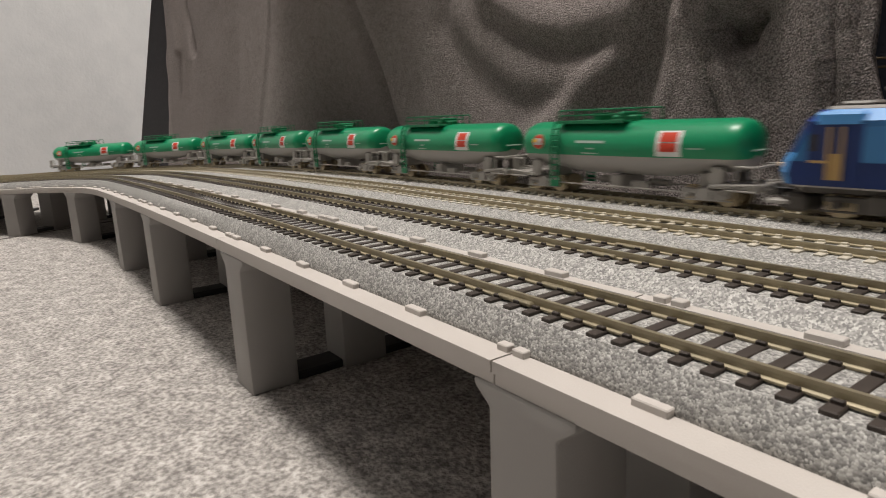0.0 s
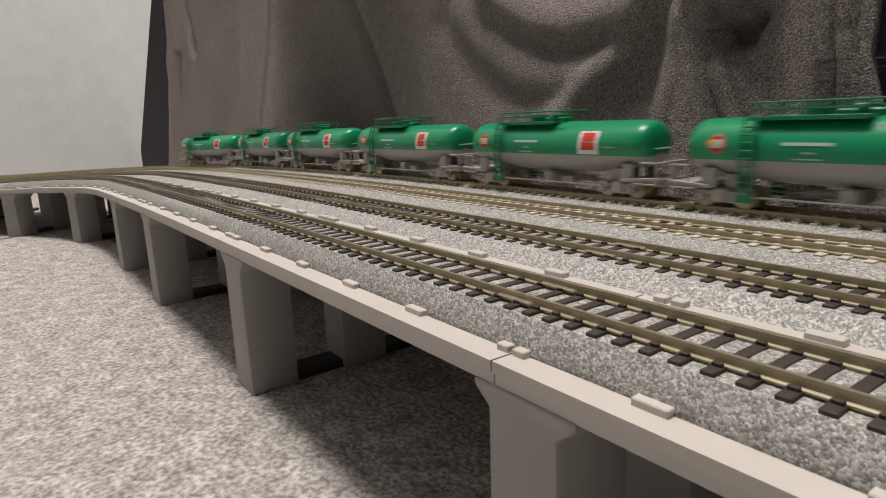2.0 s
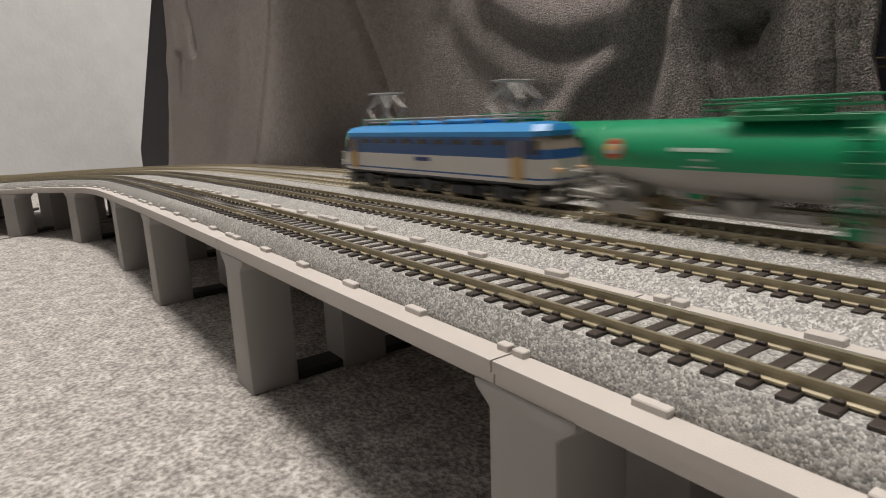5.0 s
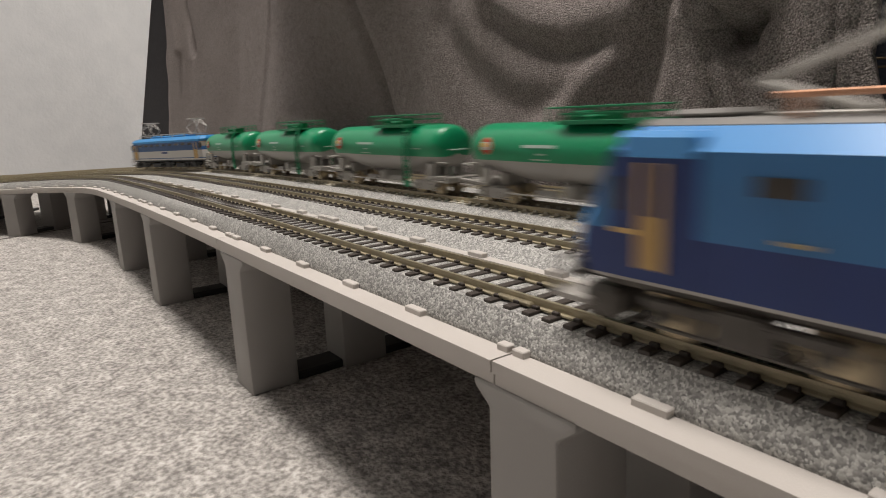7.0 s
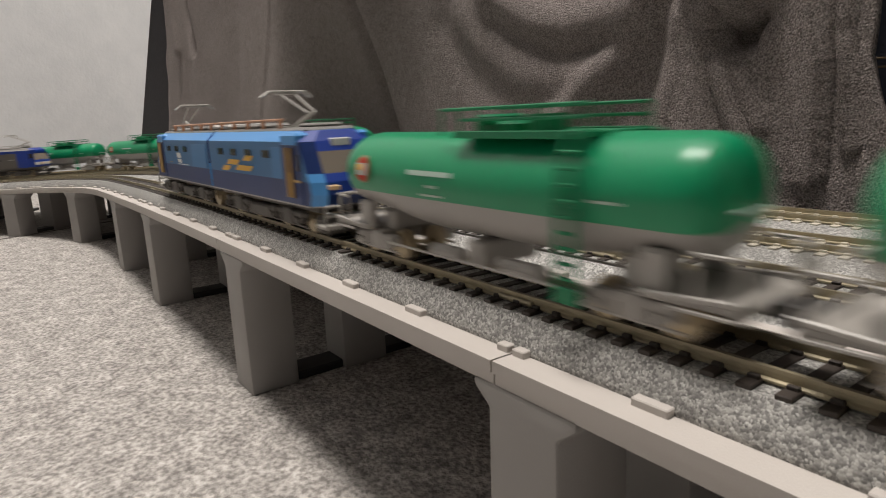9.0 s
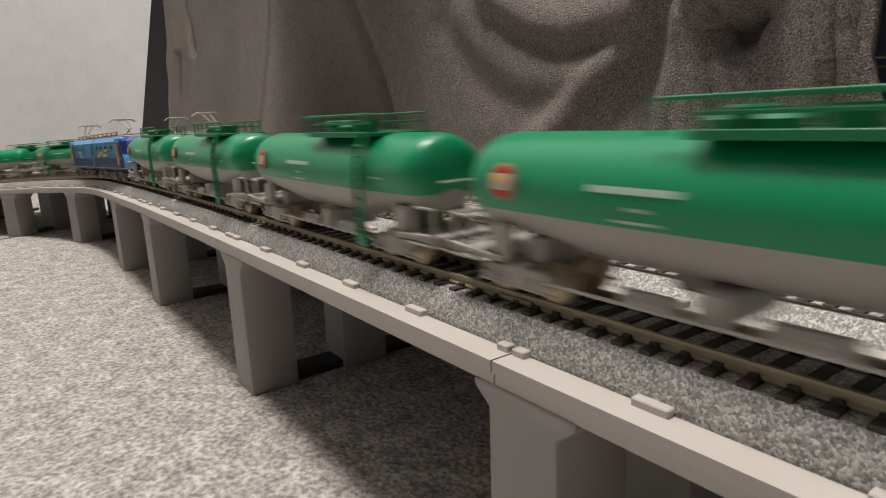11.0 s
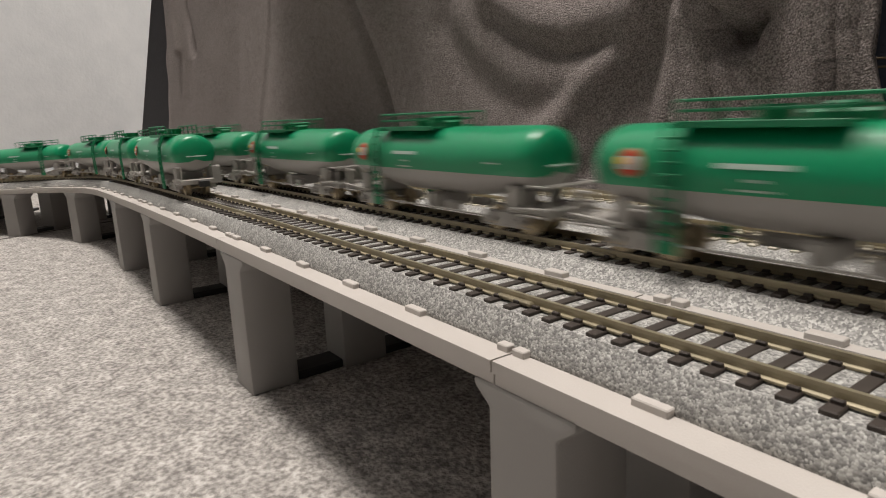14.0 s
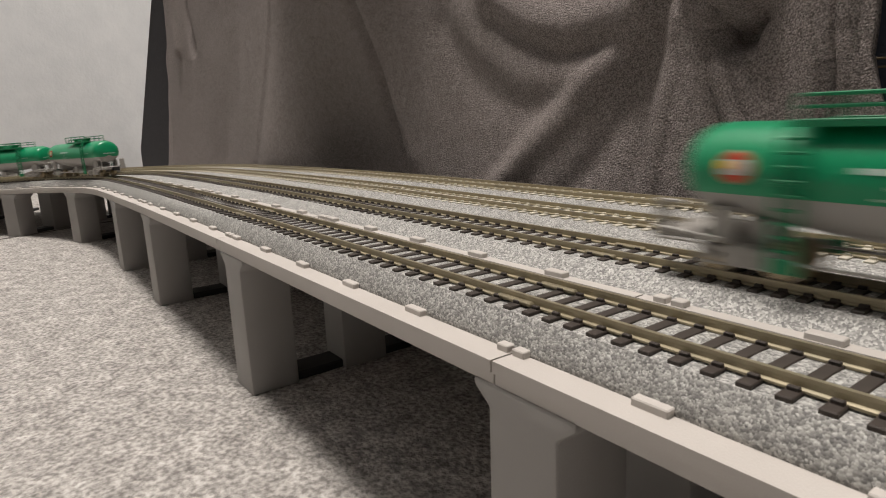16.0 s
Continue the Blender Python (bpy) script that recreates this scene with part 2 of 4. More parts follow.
def blanket():
    nx, nz, top = 760, 270, 0.36
    t = np.linspace(0, 1, nx + 1)[:, None]
    zs = np.linspace(0, top, nz + 1)[None, :] + 0 * t
    wave = np.array([noise.noise((z * 60, 0, 0)) for z in zs[0]])
    low = 0.0825 - 0.30 * np.maximum(0, 0.10 - zs) + 0.0012 * wave
    high = 1.040 - 0.19 * (zs - 0.065) + 0.006 * np.array([noise.noise((z * 25, 5, 0)) for z in zs[0]])
    # finer steps where the cloth hangs near
    xs = low + (high - low) * (0.30 * t + 0.70 * t * t)
    d = np.array([[0.004 * noise.noise((x * 9, z * 5, 3.0)) + 0.0012 * noise.noise((x * 30, z * 10, 7.0)) + 0.0004 * noise.noise((x * 60, z * 60, 1.0)) + 0.00018 * noise.noise((x * 260, z * 320, 4.0)) for x, z in zip(p, q)] for p, q in zip(xs, zs)])
    f = (xs, zs, d)
    # the end by the wall
    fold(f, (0.985, 0.267), (0.995, 0.19), (1.000, 0.05), 0.008, -0.007)
    fold(f, (0.874, 0.26), (0.867, 0.221), (0.843, 0.185), 0.010, -0.010)
    fold(f, (0.906, 0.26), (0.909, 0.224), (0.909, 0.19), 0.009, 0.008)
    fold(f, (0.68, 0.22), (0.70, 0.12), (0.74, 0.05), 0.035, -0.004)
    # the long straight falls
    fold(f, (0.574, 0.21), (0.598, 0.134), (0.614, 0.05), 0.006, 0.003)
    fold(f, (0.545, 0.20), (0.553, 0.145), (0.561, 0.06), 0.030, 0.008)
    fold(f, (0.452, 0.19), (0.457, 0.136), (0.470, 0.05), 0.034, -0.007)
    fold(f, (0.427, 0.19), (0.413, 0.131), (0.380, 0.06), 0.0095, -0.008)
    fold(f, (0.400, 0.18), (0.387, 0.129), (0.358, 0.06), 0.011, 0.004)
    # loops that sag between the two gathers
    fold(f, (0.268, 0.150), (0.218, 0.115), (0.170, 0.131), 0.0095, 0.0055)
    fold(f, (0.262, 0.138), (0.218, 0.103), (0.180, 0.116), 0.0060, -0.0035)
    fold(f, (0.290, 0.140), (0.240, 0.098), (0.205, 0.104), 0.0130, 0.0022)
    fold(f, (0.310, 0.140), (0.259, 0.077), (0.205, 0.092), 0.0100, -0.0016)
    # folds that spread from the gather
    fold(f, (0.152, 0.155), (0.164, 0.112), (0.275, 0.030), 0.0075, 0.0046)
    fold(f, (0.160, 0.108), (0.166, 0.085), (0.225, 0.020), 0.0085, -0.0030)
    fold(f, (0.150, 0.122), (0.154, 0.090), (0.162, 0.010), 0.0040, 0.0026)
    fold(f, (0.143, 0.124), (0.143, 0.090), (0.140, 0.010), 0.0085, 0.0034)
    fold(f, (0.1400, 0.124), (0.1385, 0.104), (0.092, 0.010), 0.0018, 0.0030)
    fold(f, (0.130, 0.102), (0.126, 0.095), (0.116, 0.078), 0.0030, 0.0014)
    # the deep pocket under its lip
    fold(f, (0.146, 0.136), (0.130, 0.1205), (0.118, 0.134), 0.0032, 0.0075)
    fold(f, (0.1345, 0.1150), (0.1280, 0.1120), (0.1205, 0.1165), 0.0050, -0.0140)
    fold(f, (0.1325, 0.1075), (0.1285, 0.1050), (0.1235, 0.1080), 0.0045, -0.0110)
    # upright folds at the near end
    fold(f, (0.102, 0.130), (0.101, 0.109), (0.098, 0.060), 0.0050, 0.0024)
    fold(f, (0.0972, 0.130), (0.0962, 0.101), (0.0945, 0.060), 0.0011, 0.0018)
    fold(f, (0.0955, 0.130), (0.0945, 0.101), (0.0928, 0.060), 0.0014, -0.0030)
    fold(f, (0.092, 0.120), (0.089, 0.100), (0.085, 0.070), 0.0013, 0.0020)
    # the cloth leans back and forth in broad waves
    d += 0.34 * (zs - 0.15) * np.exp(-((xs - 0.435) / 0.075) ** 2) - 0.07 * (zs - 0.15) * np.exp(-((xs - 0.60) / 0.09) ** 2)
    d += 0.05 * (zs - 0.12) * np.exp(-((xs - 0.095) / 0.022) ** 2) - 0.10 * (zs - 0.12) * np.exp(-((xs - 0.20) / 0.07) ** 2)
    d *= np.clip((xs - low) / 0.006, 0.15, 1)
    edge = np.maximum(0, (xs - high + 0.03) / 0.03)
    ys = -0.236 + d - 0.012 * edge * edge + 0.012 * np.maximum(0, 1 - zs / 0.2) ** 2
    verts = np.stack([xs, ys, zs], -1).reshape(-1, 3)
    n = nz + 1
    faces = [(i * n + k, (i + 1) * n + k, (i + 1) * n + k + 1, i * n + k + 1) for i in range(nx) for k in range(nz)]
    me = bpy.data.meshes.new("blanket")
    me.from_pydata(verts.tolist(), [], faces)
    me.materials.append(M_FLEECE)
    me.polygons.foreach_set("use_smooth", [True] * len(me.polygons))
    ob = new("blanket", me)
    so = ob.modifiers.new("thickness", "SOLIDIFY")
    so.thickness, so.offset = 0.004, -1
    return tagged(ob, "dark grey-brown fleece blanket hanging in loose folds behind the tracks", "blanket")


blanket()


# ---- the viaduct ----
LOOP = 2 * L1 + 2 * math.pi * R1
VIADUCT_START = -0.3525
VIADUCT_END = VIADUCT_START + LOOP
JOINTS = [-0.3525, -0.2125, -0.0725, 0.0675, 0.2075, 0.3475, 0.485]
PIECES = list(zip(JOINTS, JOINTS[1:])) + [(0.485 + i * 0.147, 0.485 + (i + 1) * 0.147) for i in range(15)]
PIECES += [(PIECES[-1][1], VIADUCT_END)]
ZE = -0.0073
DECK_RING = [(0.0178, ZE), (0.0178, ZE - 0.0020), (0.0172, ZE - 0.0022), (0.0172, ZE - 0.0042), (0.006, ZE - 0.0052), (-0.0172, ZE - 0.0042), (-0.0172, ZE)]


def lug(bm, u, off, w=0.0048, z=ZE):
    p, a = spot(u, off, z)
    put(bm, -w / 2, w / 2, -0.0011, 0.0011, -0.0004, 0.0011, 0.00018, pose(*p, 0, 0, math.degrees(a)))


def decks():
    for u0, u1 in PIECES:
        gap = 0.00022
        ob = part("viaduct_deck", sweep(bmesh.new(), DECK_RING, steps(u0 + gap, u1 - gap)), M_DECK)
        tagged(ob, "pale grey plastic single-track viaduct deck on piers", "viaduct deck", "decks of the viaduct")
        far = bmesh.new()
        sweep(far, [(-0.0173, ZE + 0.0027), (-0.0173, ZE - 0.003), (-0.0201, ZE - 0.003), (-0.0201, ZE + 0.0027)], steps(u0 + gap, u1 - gap))
        part("edge_strip", far, M_DECK, ob)
        n = math.ceil((u0 - 0.0686) / 0.0264)
        places = [(u0 + 0.0018, 0.0026), (u1 - 0.0018, 0.0026)]
        while 0.0686 + 0.0264 * n < u1 - 0.004:
            if 0.0686 + 0.0264 * n > u0 + 0.004:
                places.append((0.0686 + 0.0264 * n, 0.0054))
            n += 1
        for u, w in places:
            for shift, off, z in ((0.0, 0.0129, ZE), (-0.0066, -0.0187, ZE + 0.0027)):
                bm = bmesh.new()
                lug(bm, u + shift, off, w, z)
                part("lug", bm, M_DECK, ob)


decks()

BED_RING = [(0.0126, ZE), (0.0125, -0.0064), (0.0116, -0.0043), (0.0100, -0.0021), (0.0, -0.00180), (-0.0090, -0.0020), (-0.0128, -0.0042), (-0.0170, -0.0056), (-0.0174, ZE - 0.001), (0.012, ZE - 0.001)]
WIDE_RING = [(-0.0198, -0.0054), (-0.0225, -0.0044), (-0.0255, -0.0020), (-0.0347, -0.00180), (-0.044, -0.0020), (-0.0515, -0.0046), (-0.0590, -0.0020), (-0.0685, -0.00180), (-0.078, -0.0020),
             (-0.0855, -0.0046), (-0.093, -0.0020), (-0.1024, -0.00180), (-0.112, -0.0020), (-0.125, -0.0060), (-0.125, -0.0100), (-0.0198, -0.0100)]


def beds():
    ob = part("ballast_bed", sweep(bmesh.new(), BED_RING, steps(VIADUCT_START, VIADUCT_END), jig=0.00015), M_BALLAST, smooth=True, flat_angle=50)
    tagged(ob, "grey speckled moulded ballast under the near track", "ballast", kind="structure")
    ob = part("ballast_bed", sweep(bmesh.new(), WIDE_RING, steps(VIADUCT_START, VIADUCT_END), jig=0.00015), M_BALLAST, smooth=True, flat_angle=50)
    tagged(ob, "grey speckled moulded ballast under three tracks", "ballast", kind="structure")


beds()


def pier(u):
    p, a = spot(u, 0, 0)
    h = p.z + ZE - 0.0040
    root = new("viaduct_pier")
    root.matrix_basis = pose(p.x, p.y, 0, 0, 0, math.degrees(a))
    section = [(-0.0076, 0.0), (0.0076, 0.0), (0.0072, h - 0.0042), (0.0108, h - 0.0014), (0.0108, h), (-0.0108, h), (-0.0108, h - 0.0014), (-0.0072, h - 0.0042)]
    for y0, y1 in ((0.0015, 0.0176), (-0.0330, -0.0160), (-0.074, -0.058), (-0.106, -0.090)):
        bm = bmesh.new()
        a, b = ([bm.verts.new((x, y, z)) for x, z in section] for y in (y0, y1))
        for i in range(8):
            j = (i + 1) % 8
            bm.faces.new((a[i], a[j], b[j], b[i]))
        bm.faces.new(a)
        bm.faces.new(b)
        bmesh.ops.recalc_face_normals(bm, faces=bm.faces)
        bmesh.ops.bevel(bm, geom=list(bm.edges), offset=0.0006, segments=2, affect="EDGES", profile=0.5)
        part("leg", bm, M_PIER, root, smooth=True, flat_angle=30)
    bm = bmesh.new()
    put(bm, -0.0055, 0.0055, -0.150, 0.001, 0.0, 0.0030, 0.0004)
    part("foot_beam", bm, M_UNDERBLACK, root, "dark flat foot beam between the legs")
    return tagged(root, "grey plastic viaduct pier with square legs standing on the carpet", "pier", "piers of the viaduct")


for u in (-0.205, -0.0725, 0.0615, 0.195, 0.327, 0.425, 0.565, 0.660, 0.76, 0.90, 1.04, 1.18, 1.32, 1.46, 1.60, 1.74, 1.88, 2.02, 2.16, 2.30, 2.44, 2.58, 2.72):
    pier(u)

# ---- the tracks ----
# one sleeper's place on each track, and the spacing on the pieces before and after it
TIES = [(0.0727, 0.00443, 0.0050), (0.0547, 0.0040, 0.00475), (0.0545, 0.0046, 0.0047), (0.0558, 0.0046, 0.0047)]
GAUGE = (-0.0056, 0.0049)


def tie_mesh(mat, pale):
    bm = bmesh.new()
    put(bm, -0.00095, 0.00095, -0.0090, 0.0083, -0.0034, -0.00152, 0.00012)
    for y in GAUGE:
        for q in (-1, 1):
            put(bm, -0.0007, 0.0007, y + q * 0.0010 - 0.00035, y + q * 0.0010 + 0.00035, -0.0018, -0.00100, 0.0001)
    return finish("sleeper", bm, mat)


RAIL_RING = [(-0.00034, 0.0), (0.00034, 0.0), (0.00034, -0.0005), (0.00028, -0.0006), (0.00028, -0.0012), (0.00075, -0.0014), (0.00075, -0.0017), (-0.00075, -0.0017), (-0.00075, -0.0014), (-0.00028, -0.0012), (-0.00028, -0.0006), (-0.00034, -0.0005)]


def track(k):
    pale = k >= 2
    root = new("railway_track")
    words = "pale concrete-coloured" if pale else "dark brown"
    tagged(root, "model railway track with dull brass rails on %s sleepers" % words, "railway track", "tracks of the line")
    for q in GAUGE:
        ring = [(OFF[k] + q + o, z) for o, z in RAIL_RING]
        ob = part("rail", sweep(bmesh.new(), ring, steps(VIADUCT_START, VIADUCT_END)), [M_RAIL, M_RAIL_TOP], root)
        for f in ob.data.polygons:
            if f.normal.z > 0.9 and f.center.z > spot(f.center.x, 0)[0].z - 0.0004:
                f.material_index = 1
    for u in (JOINTS[2], JOINTS[3], JOINTS[4], JOINTS[5]):
        for q in GAUGE:
            p, a = spot(u + 0.006 + 0.012 * k, OFF[k] + q)
            bm = put(bmesh.new(), -0.0042, 0.0042, -0.00115, 0.00115, -0.0017, -0.0008, 0.0003, pose(*p, 0, 0, math.degrees(a)))
            part("rail_joiner", bm, M_RAIL_TOP, root)
    me = tie_mesh(M_TIE_PALE if pale else M_TIE, pale)
    w = (R1 - OFF[k]) / R1
    anchor, pitch_before, pitch_after = TIES[k]
    s = first = anchor - round(0.365 / pitch_before) * pitch_before
    while s < XS + 1.45 * R1 * w:
        p, a = spot(u_of(k, s), OFF[k])
        tilt = (fall(u_of(k, s) + 0.004) - fall(u_of(k, s) - 0.004)) / 0.008
        ob = new("sleeper", me)
        ob.parent = root
        ob.matrix_basis = pose(*p, 0, math.degrees(tilt), math.degrees(a))
        s += pitch_before if s < anchor - 0.001 else pitch_after
    far = bmesh.new()
    end = first + 2 * L1 + 2 * math.pi * R1 * w - pitch_after
    while s < end:
        p, a = spot(u_of(k, s), OFF[k])
        put(far, -0.00095, 0.00095, -0.0083, 0.0083, -0.0034, -0.00158, 0.0, pose(*p, 0, 0, math.degrees(a)))
        s += pitch_after
    tagged(part("sleepers", far, M_TIE_PALE if pale else M_TIE, root), kind="stuff")


# ---- the tank wagons ----
# A thing's own space: +x is the way it runs, z = 0 the rail heads.
def tank_shell(z_low, z_high, n=28):
    """The tank between two heights: a drum whose belly sinks towards the middle, with dished ends."""
    bm = bmesh.new()
    ends = [(0.0428, 0.02), (0.0426, 0.30), (0.0422, 0.56), (0.0417, 0.74), (0.0411, 0.85), (0.0403, 0.925), (0.0392, 0.972), (0.0378, 0.995), (0.0360, 1.0), (0.0280, 1.0), (0.0215, 1.0), (0.0145, 1.0)]
    profile = [(-x, r) for x, r in ends] + [(0.0, 1.0)] + ends[::-1]
    rows = []
    for x, r in profile:
        sag = min(1, max(0, (0.036 - abs(x)) / 0.022))
        top, low = 0.0262, 0.0102 - 0.0026 * sag * sag * (3 - 2 * sag)
        zc, hz, hy = (top + low) / 2, (top - low) / 2, 0.0094
        zc = 0.0176 + (zc - 0.0176) * r
        row = []
        a_low = math.asin(min(1, max(-1, (z_low - zc) / max(hz * r, 1e-6))))
        a_high = math.asin(min(1, max(-1, (z_high - zc) / max(hz * r, 1e-6))))
        for i in range(n + 1):
            a = a_low + (a_high - a_low) * i / n
            row.append((x, hy * r * math.cos(a), zc + hz * r * math.sin(a)))
        rows.append(row)
    for q in (1, -1):
        vs = [[bm.verts.new((x, q * y, z)) for x, y, z in row] for row in rows]
        for a, b in zip(vs, vs[1:]):
            for i in range(n):
                bm.faces.new((a[i], b[i], b[i + 1], a[i + 1]))
    bmesh.ops.remove_doubles(bm, verts=bm.verts, dist=2e-6)
    bmesh.ops.dissolve_degenerate(bm, edges=bm.edges, dist=1e-7)
    bmesh.ops.recalc_face_normals(bm, faces=bm.faces)
    return bm


def plate(bm, x0, x1, z0, z1, side, lift, y_of, n=4):
    """A print that hugs the drum's flank."""
    rows = []
    for i in range(n + 1):
        z = z0 + (z1 - z0) * i / n
        rows.append([bm.verts.new((x, side * (y_of(z, x) + lift), z)) for x in (x0, x1)])
    for a, b in zip(rows, rows[1:]):
        bm.faces.new((a[0], a[1], b[1], b[0]))
    return bm


def flank(z, x=0.0):
    """Half the drum's width at a height, x along it."""
    sag = min(1, max(0, (0.036 - abs(x)) / 0.022))
    low = 0.0102 - 0.0026 * sag * sag * (3 - 2 * sag)
    zc, hz = (0.0262 + low) / 2, (0.0262 - low) / 2
    return 0.0094 * math.sqrt(max(0, 1 - ((z - zc) / hz) ** 2))


def disc(bm, x, z, r, side, lift):
    vs = []
    for i in range(20):
        a = i / 20 * 2 * math.pi
        zz = z + r * math.sin(a)
        vs.append(bm.verts.new((x + r * math.cos(a), side * (flank(zz, x + r * math.cos(a)) + lift), zz)))
    bm.faces.new(vs)
    return bm


def wheel_mesh(r, mat):
    bm = bmesh.new()
    for y in (-0.0043, 0.0043):
        s = 1 if y > 0 else -1
        rod(bm, (0, y - 0.0007, r), (0, y + 0.0007, r), r, 20)
        rod(bm, (0, y - s * 0.0013, r), (0, y - s * 0.0006, r), r * 1.12, 20)
        rod(bm, (0, y + s * 0.0006, r), (0, y + s * 0.0010, r), r * 0.45, 12)
    rod(bm, (0, -0.0055, r), (0, 0.0055, r), 0.0005, 6)
    return finish("wheelset", bm, mat, True, 35)


def bogie(parent, x, half, wheel, mat, height=0.0062, y_side=0.0068, big=False):
    bm = bmesh.new()
    for s in (-1, 1):
        put(bm, -half * 0.95, half * 0.95, s * y_side - 0.0007, s * y_side + 0.0007, height * 0.64, height * 0.82, 0.0002)
        put(bm, -half * 0.24, half * 0.24, s * y_side - 0.0010, s * y_side + 0.0010, height * 0.30, height * 0.92, 0.0003)
        for q in (-1, 1):
            put(bm, q * half * 0.72 - 0.0014, q * half * 0.72 + 0.0014, s * y_side - 0.0009, s * y_side + 0.0013, height * 0.44, height * 0.86, 0.0003)
            rod(bm, (q * half * 0.72, s * y_side, height * 0.52), (q * half * 0.72, s * (y_side + 0.0019), height * 0.52), 0.0009, 10)
            for c in range(3):
                rod(bm, (q * half * 0.36 + c * 0.0005, s * (y_side + 0.0004), height * 0.35), (q * half * 0.36 + c * 0.0005, s * (y_side + 0.0004), height * 0.75), 0.0005, 6)
        rod(bm, (-half * 1.02, s * (y_side + 0.0006), height * 0.30), (half * 1.02, s * (y_side + 0.0006), height * 0.34), 0.00028, 6)
    put(bm, -0.0022, 0.0022, -y_side, y_side, height * 0.55, height * 0.95, 0.0003)
    ob = part("bogie", bm, mat, parent)
    ob.location = (x, 0, 0)
    for q in (-1, 1):
        w = new("wheelset", wheel)
        w.parent = ob
        w.location = (q * half * 0.72, 0, 0)
    return ob


WAGON_WHEEL = wheel_mesh(0.0029, M_WHEEL)
LOCO_WHEEL = wheel_mesh(0.0037, M_WHEEL)


def coupler(parent, x, mat):
    s = 1 if x > 0 else -1
    bm = bmesh.new()
    put(bm, min(x, x + s * 0.005), max(x, x + s * 0.005), -0.0011, 0.0011, 0.0045, 0.0062, 0.0002)
    put(bm, min(x + s * 0.0040, x + s * 0.0058), max(x + s * 0.0040, x + s * 0.0058), -0.0022, 0.0022, 0.0040, 0.0068, 0.0003)
    return part("coupler", bm, mat, parent)


def tank_wagon(placard):
    root = new("tank_wagon")
    words = " with red placard" if placard else ""
    tagged(root, "green and grey model tank wagon%s on the track" % words, "tank wagon", "tank wagons of the trains")
    tank = part("tank", tank_shell(0.0144, 0.0262), M_GREEN, root, "glossy green upper half of the tank", True, 50)
    part("tank_belly", tank_shell(0.004, 0.0144), M_TANKGREY, root, "grey lower half of the tank", True, 50)
    # walkway and its rails, hatch and valves
    bm = bmesh.new()
    put(bm, -0.0245, 0.0035, 0.0030, 0.0078, 0.0258, 0.0263, 0.0001)
    put(bm, -0.0245, 0.0035, -0.0078, -0.0030, 0.0258, 0.0263, 0.0001)
    put(bm, -0.0245, 0.0035, -0.0080, -0.0076, 0.0254, 0.0266, 0.0001)
    put(bm, -0.0245, 0.0035, 0.0076, 0.0080, 0.0254, 0.0266, 0.0001)
    put(bm, -0.0245, -0.0238, -0.0078, 0.0078, 0.0256, 0.0264, 0.0001)
    part("walkway", bm, M_GREEN_TRIM, root)
    for s in (-1, 1):
        bm = bmesh.new()
        for z in (0.0302, 0.0284):
            rod(bm, (-0.0240, s * 0.0068, z), (0.0080 if z > 0.03 else 0.003, s * 0.0068, z), 0.00028, 6)
        for x in (-0.0240, -0.0165, -0.0090, -0.0015, 0.0030, 0.0080):
            rod(bm, (x, s * 0.0068, 0.0258), (x, s * 0.0068, 0.0302), 0.00028, 6)
        part("handrail", bm, M_GREEN_TRIM, root)
    bm = bmesh.new()
    rod(bm, (-0.0105, 0, 0.0255), (-0.0105, 0, 0.0285), 0.0030, 18)
    rod(bm, (-0.0105, 0, 0.0285), (-0.0105, 0, 0.0290), 0.0034, 18)
    put(bm, -0.0055, 0.0045, -0.0024, 0.0024, 0.0255, 0.0280, 0.0005)
    put(bm, -0.0012, 0.0012, -0.0045, 0.0045, 0.0274, 0.0292, 0.0004)
    part("hatch", bm, M_GREEN_TRIM, root)
    for s in (-1, 1):
        bm = bmesh.new()
        for x in (-0.0250, -0.0218):
            pts = [(x, s * 0.0082, 0.0262), (x, s * 0.0101, 0.0215), (x, s * 0.0106, 0.0165), (x, s * 0.0102, 0.0030)]
            for a, b in zip(pts, pts[1:]):
                rod(bm, a, b, 0.00042, 6)
        put(bm, -0.0256, -0.0212, s * 0.0103 - 0.0003, s * 0.0103 + 0.0003, 0.0026, 0.0050, 0.0001)
        ladder = part("ladder", bm, M_GREEN_TRIM, root)
        for i in range(10):
            z = 0.0040 + i * 0.0022
            y = 0.0102 + 0.0004 * min(1, max(0, (z - 0.003) / 0.0135)) - max(0, z - 0.0165) ** 1.15 * 0.24
            part("rung", rod(bmesh.new(), (-0.0250, s * y, z), (-0.0218, s * y, z), 0.0003, 6), M_GREEN_TRIM, ladder)
        # prints
        bm = plate(bmesh.new(), -0.0150 if s < 0 else 0.0030, -0.0030 if s < 0 else 0.0160, 0.0187, 0.0196, s, 0.00012, flank)
        part("name_bar", bm, M_SILVER, root, "unreadable white line of print")
        for x0, x1, z0, z1, lift in ((-0.0100, -0.0070, 0.0166, 0.0171, 0.00012), (-0.0120, -0.0055, 0.0150, 0.0154, 0.00012), (0.0265, 0.0315, 0.0172, 0.0176, 0.00016)):
            a, b = (x0, x1) if s < 0 else (-x1, -x0)
            part("small_print", plate(bmesh.new(), a, b, z0, z1, s, lift, flank), M_SILVER, root)
        bx = -0.0320 if s < 0 else 0.0320
        badge = part("badge", disc(bmesh.new(), bx, 0.0190, 0.0029, s, 0.00035), M_TAN, root, "round red, white and yellow badge")
        part("badge_field", disc(bmesh.new(), bx, 0.0190, 0.0025, s, 0.00050), M_RED, badge)
